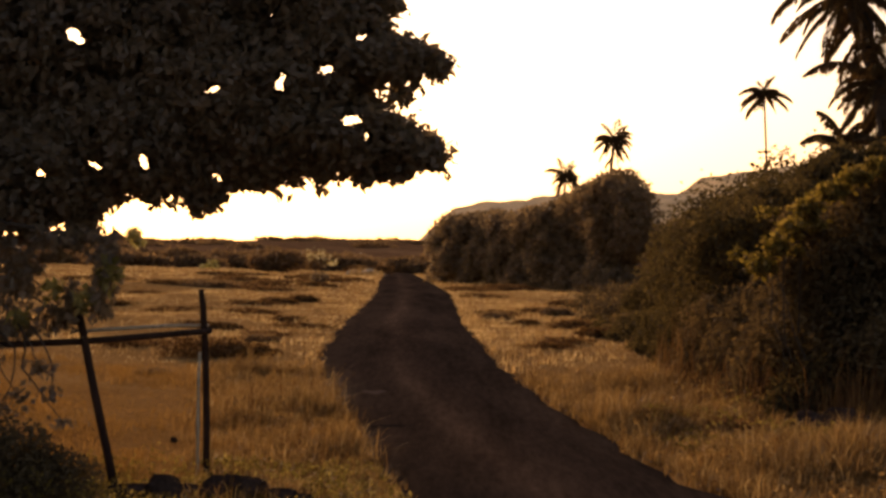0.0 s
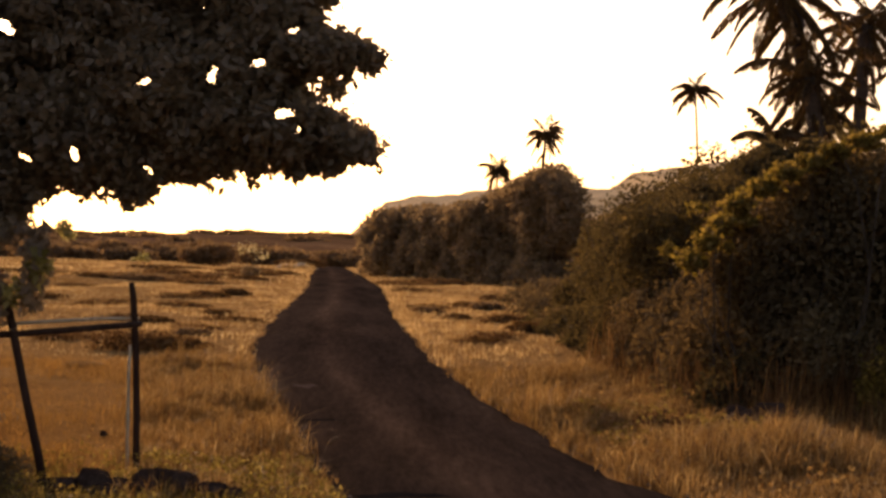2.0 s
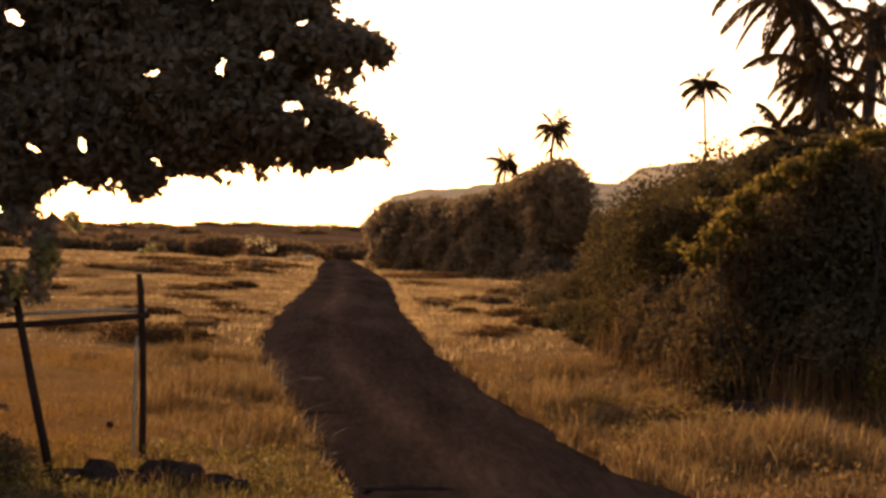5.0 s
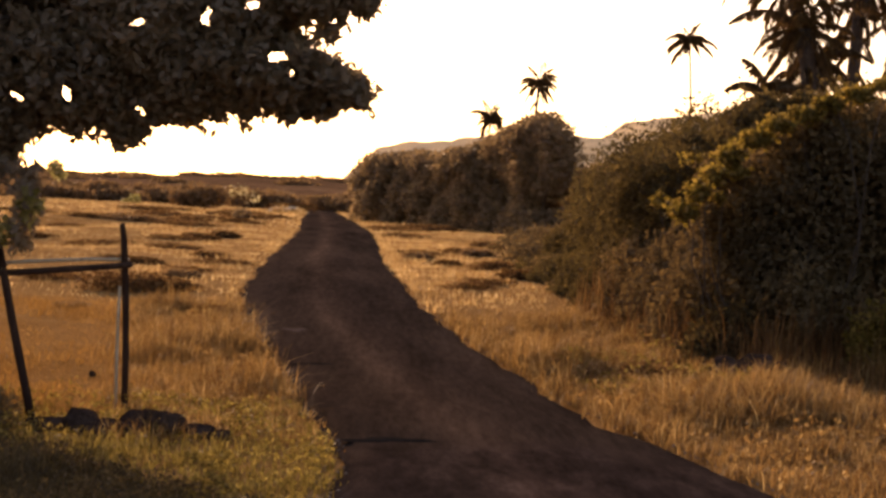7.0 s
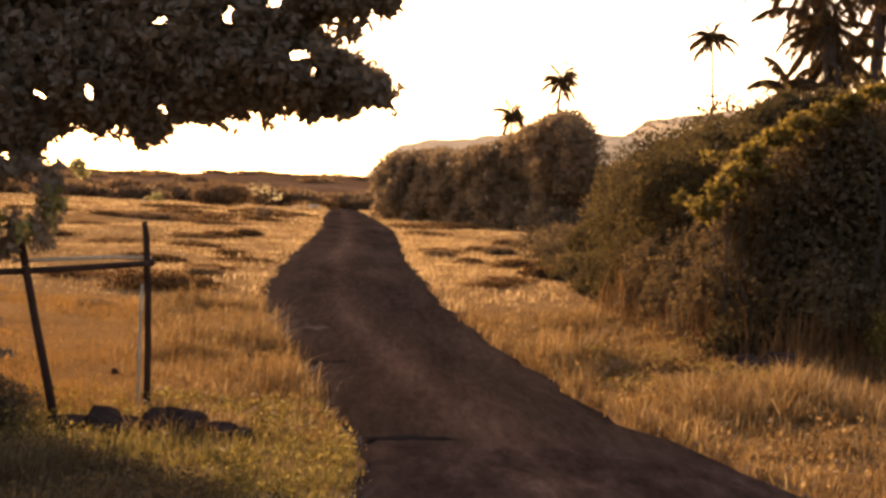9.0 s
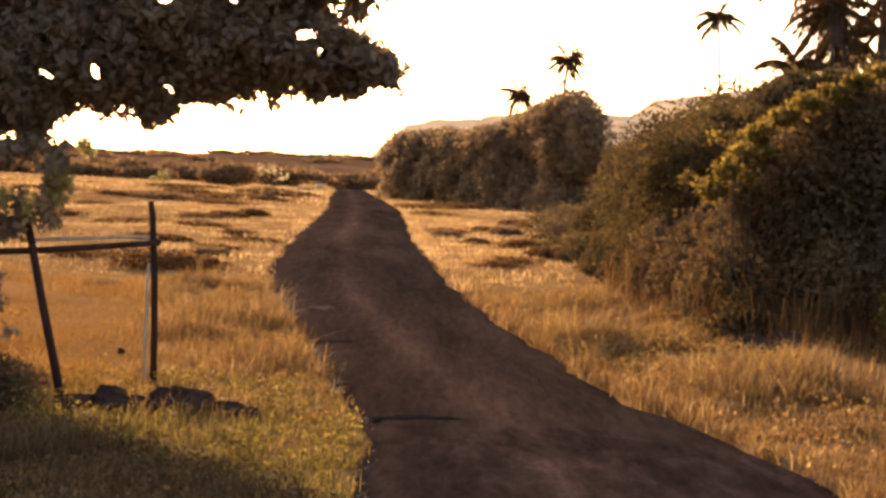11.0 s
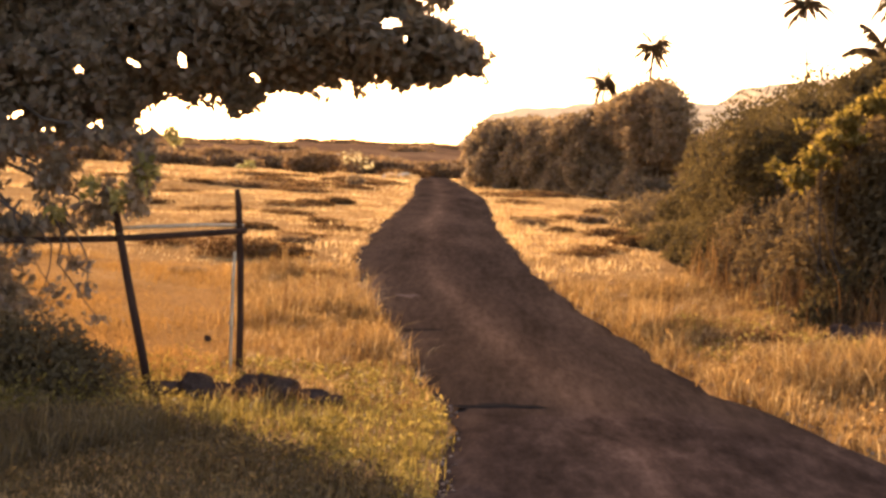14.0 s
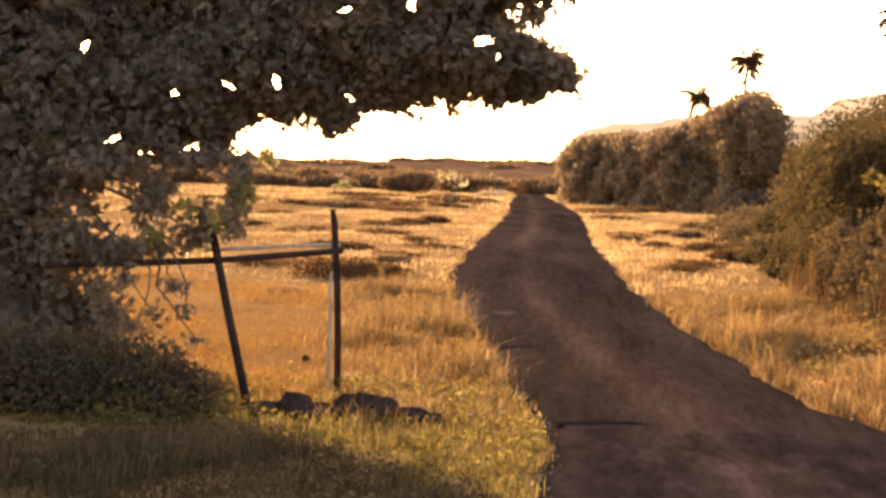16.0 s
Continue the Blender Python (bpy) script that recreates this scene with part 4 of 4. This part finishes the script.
palm(32.7, 215, 20.1, -0.8, 2.9, 24, 5, "slender coconut palm standing above the thicket", 0.13, 0.9, 1.0)
palm(15.3, 190, 13.4, 0.6, 2.6, 22, 6, "coconut palm crown rising behind the thicket", 0.18, 0.75, 1.0, 6)
palm(16.3, 280, 13.8, 0.8, 2.9, 28, 7, "small far coconut palm behind the thicket", 0.18, 0.9, 1.0, 4)


# ---- grass ----
def grass(name, xs, ys, tall, blades, width, mat, seed, label, lean=0.55, spread=0.1, over=0.98):
    """Tufts of tapered, bending blades at the given places."""
    g = np.random.default_rng(seed)
    n = len(xs) * blades
    bx = np.repeat(xs, blades) + g.normal(0, spread, n)
    by = np.repeat(ys, blades) + g.normal(0, spread, n)
    drift = 0.72 + 0.3 * np.sin(xs * 1.7 + 2.1 * np.sin(ys * 0.7)) + 0.28 * np.sin(ys * 1.1 + 1.6 * np.sin(xs * 1.1))
    h = np.repeat(tall * drift.clip(0.5, 1.4) * g.uniform(0.6, 1.35, len(xs)), blades) * g.uniform(0.5, 1.15, n)
    keep = np.abs(bx - road_x(by)) > half(by) * over + 0.04 * np.sin(by * 1.3 + bx) + g.normal(0, 0.05, n)
    bx, by, h = bx[keep], by[keep], h[keep]
    n = len(bx)
    bz = land(bx, by) - 0.03
    a = g.uniform(0, 2 * np.pi, n)
    ln = np.abs(g.normal(0, lean, n)) * h
    dx, dy = np.cos(a) * ln + 0.06 * h, np.sin(a) * ln
    t = a + np.pi / 2 + g.normal(0, 0.6, n)
    wx, wy = np.cos(t) * width * 0.5, np.sin(t) * width * 0.5
    root = np.stack([bx, by, bz], 1)
    mid = root + np.stack([dx * 0.35, dy * 0.35, h * 0.6], 1)
    tip = root + np.stack([dx, dy, h * (1 - 0.25 * np.minimum(ln / h, 1))], 1)
    w = np.stack([wx, wy, np.zeros(n)], 1)
    v = np.stack([root - w, root + w, mid + w * 0.85, mid - w * 0.85, tip], 1).reshape(-1, 3)
    i = np.arange(n)[:, None] * 5
    f = np.concatenate([i + (0, 1, 2), i + (0, 2, 3), i + (3, 2, 4)], 0)
    ob = new(name, mesh_from(name, v, f, mat))
    return tagged(ob, label, "grass", kind="stuff")


def scatter(x0, x1, y0, y1, density, seed, accept=None):
    """Random places in a strip, thinned by a field of clumps. x0, x1 are functions of y."""
    g = np.random.default_rng(seed)
    wide = max(x1(q) - x0(q) for q in np.linspace(y0, y1, 60))
    n = int((y1 - y0) * wide * density)
    ys = g.uniform(y0, y1, n)
    us = g.random(n) * wide
    lo = np.array([x0(q) for q in ys])
    hi = np.array([x1(q) for q in ys])
    xs = lo + us
    ok = xs < hi
    clump = 0.5 + 0.5 * np.sin(xs * 2.9 + 1.7 * np.sin(ys * 1.3)) * np.sin(ys * 2.1 + 1.1 * np.sin(xs * 1.9))
    ok &= g.random(n) < 0.35 + 0.65 * clump
    return xs[ok], ys[ok]


L_EDGE = lambda q: road_x(q) - half(q) + 0.03
R_EDGE = lambda q: road_x(q) + half(q) - 0.03
xs, ys = scatter(lambda q: L_EDGE(q) - 1.7, L_EDGE, 15.8, 31, 60, 1)
grass("dry_grass", xs, ys, 0.24, 16, 0.010, M_GRASS, 1, "golden dry grass verge beside the lane", 0.9, 0.12)
# this edge follows the tree's shadow; the shade is in the grass colour
SHADE_EDGE = lambda q: np.interp(q, (9, 12.0, 12.8, 13.9, 14.7, 15.0), (-0.2, -0.5, -1.05, -1.7, -2.5, -6.0))
xs, ys = scatter(lambda q: -0.30 * q, SHADE_EDGE, 9.5, 15.0, 95, 26)
grass("shade_grass", xs, ys, 0.20, 17, 0.012, M_GRASS_SHADE, 26, "short grass under the tree, shade put into its colour", 0.7, 0.11)
xs, ys = scatter(SHADE_EDGE, L_EDGE, 10.5, 17.4, 60, 2)
grass("green_grass", xs, ys, 0.15, 14, 0.009, M_GRASS_GREEN, 2, "yellow-green grass around the fence and stones")
xs, ys = scatter(lambda q: -0.30 * q, lambda q: L_EDGE(q) - 1.2, 17, 32, 85, 3)
grass("field_stubble", xs, ys, 0.12, 9, 0.008, M_STUBBLE, 3, "short brown stubble of the dry field", 0.5)
xs, ys = scatter(R_EDGE, lambda q: min(R_EDGE(q) + 3.6, 6.2), 11, 31, 75, 4)
grass("dry_grass", xs, ys, 0.26, 18, 0.011, M_GRASS, 4, "golden dry grass verge before the thicket", 0.9, 0.13)
xs, ys = scatter(lambda q: -0.30 * q, L_EDGE, 31, 78, 15, 5)
grass("field_grass", xs, ys, 0.13, 9, 0.014, M_GRASS_PALE, 5, "golden dry grass of the open field", 0.9, 0.16)
xs, ys = scatter(R_EDGE, lambda q: R_EDGE(q) + 4.2 + (q - 31) * 0.03, 31, 90, 24, 6)
grass("dry_grass", xs, ys, 0.12, 9, 0.014, M_GRASS_PALE, 6, "golden dry grass between the lane and the thicket", 0.8, 0.14)
xs, ys = scatter(lambda q: -0.30 * q, L_EDGE, 78, 212, 4.5, 7)
grass("field_grass", xs, ys, 0.15, 4, 0.05, M_GRASS_PALE, 7, "pale golden dry grass of the far field", 0.9, 0.35)
xs, ys = scatter(R_EDGE, lambda q: R_EDGE(q) + 3.5, 90, 200, 8, 8)
grass("dry_grass", xs, ys, 0.16, 7, 0.035, M_GRASS_PALE, 8, "pale golden grass at the bend of the lane", 0.8, 0.3)
xs, ys = scatter(lambda q: -7.2 + (q - 156) * 0.15, lambda q: -4.9 + (q - 156) * 0.15, 156, 164, 12, 12)
grass("pale_grass", xs, ys, 0.5, 8, 0.05, M_GRASS_PALE, 12, "tall pale grass on the heap at the bend", 0.5, 0.2)
xs, ys = scatter(lambda q: np.interp(q, (23, 25, 28, 31), (5.0, 4.2, 3.9, 3.6)), lambda q: np.interp(q, (23, 25, 25.1, 28, 31), (8.0, 8.0, 5.0, 4.4, 4.0)), 23.0, 31.0, 30, 14)
grass("dry_weeds", xs, ys, 0.62, 9, 0.012, M_WEED, 14, "brown dry weeds standing before the dark thicket", 0.35, 0.15)
xs, ys = scatter(lambda q: np.interp(q, (23.5, 26, 31, 36, 45), (4.9, 4.0, 3.5, 3.4, 3.2)), lambda q: np.interp(q, (23.5, 26, 31, 36, 45), (7.0, 5.2, 4.3, 4.2, 4.2)), 23.8, 33, 24, 13)
grass("dry_weeds", xs, ys, 0.85, 16, 0.012, M_WEED, 13, "tangled tall dark brown weeds at the thicket foot", 0.35, 0.2)
xs, ys = scatter(lambda q: np.interp(q, (22, 26, 31, 36, 45), (5.2, 4.5, 3.7, 3.55, 3.6)), lambda q: np.interp(q, (22, 26, 31, 36, 45), (7.5, 6.0, 4.8, 4.4, 4.3)), 22, 34, 30, 9)
grass("dry_weeds", xs, ys, 0.62, 7, 0.013, M_WEED, 9, "tall brown dry weeds at the thicket foot", 0.25, 0.12)


def weeds(name, xs, ys, tall, per, leaf, mat, seed, label):
    """Low leafy weeds: small clumps of leaves close over the ground."""
    g = np.random.default_rng(seed)
    n = len(xs) * per
    drift = (0.7 + 0.4 * np.sin(xs * 2.3 + 1.9 * np.sin(ys * 1.4)) + 0.3 * np.sin(ys * 2.9 + xs)).clip(0.3, 1.4)
    at = np.stack([np.repeat(xs, per) + g.normal(0, 0.07, n), np.repeat(ys, per) + g.normal(0, 0.07, n), np.zeros(n)], 1)
    keep = np.abs(at[:, 0] - road_x(at[:, 1])) > half(at[:, 1]) * 0.99
    at[:, 2] = land(at[:, 0], at[:, 1]) + np.repeat(tall * drift * g.uniform(0.6, 1.3, len(xs)), per) * g.random(n) ** 0.7
    d = unit(g.normal(size=(n, 3)) + (0, 0, 0.6))
    ob = new(name, leaves_mesh(name, at[keep], d[keep], leaf, leaf * 0.5, mat, g, -0.2))
    return tagged(ob, label, "weeds", kind="stuff")


# weeds in the same shade colour, inside the shadow edge
xs, ys = scatter(lambda q: -0.28 * q, lambda q: SHADE_EDGE(q) + 0.15, 10, 14.9, 60, 27)
weeds("leafy_weeds", xs, ys, 0.17, 10, 0.05, M_GRASS_SHADE, 27, "low leafy weeds under the tree, shade put into their colour")
xs, ys = scatter(lambda q: max(-0.28 * q, SHADE_EDGE(q)), L_EDGE, 11, 18.6, 55, 21)
clear = (np.abs(xs + 1.75) > 0.75) | (np.abs(ys - 16.2) > 0.42)
xs, ys = xs[clear], ys[clear]
weeds("leafy_weeds", xs, ys, 0.16, 12, 0.045, M_GRASS_GREEN, 21, "low leafy yellow-green weeds around the stones")
xs, ys = scatter(lambda q: R_EDGE(q) + 0.5, lambda q: R_EDGE(q) + 2.2, 20.5, 25.5, 30, 22)
weeds("leafy_weeds", xs, ys, 0.24, 12, 0.055, M_GRASS_GREEN, 22, "low leafy weeds in the dry verge")
xs, ys = scatter(lambda q: L_EDGE(q) - 0.9, L_EDGE, 18.4, 32, 16, 23)
weeds("leafy_weeds", xs, ys, 0.22, 10, 0.05, M_GRASS, 23, "dry leafy weeds along the edge of the lane")
xs, ys = scatter(R_EDGE, lambda q: R_EDGE(q) + 2.6, 11, 30, 16, 24)
weeds("leafy_weeds", xs, ys, 0.24, 10, 0.05, M_GRASS, 24, "dry leafy weeds along the sunny verge")

xs, ys = scatter(lambda q: -3.5, lambda q: -2.35, 14.9, 15.9, 75, 25)
weeds("leafy_weeds", xs, ys, 0.30, 14, 0.045, M_GRASS_GREEN, 25, "leafy green weeds at the foot of the low shrub")

# taller tussocks that break up the verges
xs, ys = scatter(R_EDGE, lambda q: min(R_EDGE(q) + 3.4, 6.0), 11, 30, 3.4, 31)
grass("grass_tussocks", xs, ys, 0.42, 60, 0.009, M_GRASS, 31, "tall golden grass tussocks in the sunny verge", 0.9, 0.10, 0.93)
xs, ys = scatter(lambda q: 2.6 if q > 18 else R_EDGE(q) + 0.5, lambda q: np.interp(q, (14, 20, 22, 24), (4.4, 5.6, 6.6, 7.0)), 14, 23.6, 8, 34)
open_spot = (((xs - 3.1) / 0.9) ** 2 + ((ys - 22.9) / 1.0) ** 2 > 1) & (((xs - 4.4) / 0.7) ** 2 + ((ys - 22.9) / 0.6) ** 2 > 1)
xs, ys = xs[open_spot], ys[open_spot]
grass("grass_tussocks", xs, ys, 0.38, 80, 0.012, M_GRASS, 34, "thick fluffy golden grass before the dark thicket", 0.95, 0.12)
xs, ys = scatter(lambda q: L_EDGE(q) - 1.3, L_EDGE, 15.5, 31, 3.0, 32)
grass("grass_tussocks", xs, ys, 0.36, 60, 0.009, M_GRASS, 32, "tall golden grass tussocks along the lane", 0.9, 0.10, 0.94)
xs, ys = scatter(R_EDGE, lambda q: R_EDGE(q) + 3.6, 30, 70, 1.4, 33)
grass("grass_tussocks", xs, ys, 0.22, 40, 0.014, M_GRASS_PALE, 33, "pale golden grass tussocks before the thicket", 0.6, 0.12, 0.93)

# pebbles strewn along the edges of the lane
g = np.random.default_rng(41)
n = 420
py = 10.5 + 22 * g.random(n) ** 1.6
side = np.where(g.random(n) < 0.5, -1, 1)
px = road_x(py) + side * half(py) * (0.93 + 0.09 * np.abs(g.normal(size=n)))
pr = g.uniform(0.006, 0.02, n)
pz = np.where(np.abs(px - road_x(py)) < half(py), road_top(px, py), land(px, py))
octa = np.array([(1, 0, 0), (0, 1, 0), (-1, 0, 0), (0, -1, 0), (0, 0, 0.7), (0, 0, -0.7)], float)
wob = g.uniform(0.7, 1.25, (n, 6, 1))
pv = (octa[None] * wob * pr[:, None, None] + np.stack([px, py, pz + pr * 0.4], 1)[:, None, :]).reshape(-1, 3)
pi = np.arange(n)[:, None] * 6
pf = np.concatenate([pi + q for q in ((0, 1, 4), (1, 2, 4), (2, 3, 4), (3, 0, 4), (1, 0, 5), (2, 1, 5), (3, 2, 5), (0, 3, 5))], 0)
tagged(new("pebbles", mesh_from("pebbles", pv, pf, M_PEBBLE)), "small pale pebbles strewn along the lane edges", "pebbles", kind="stuff")
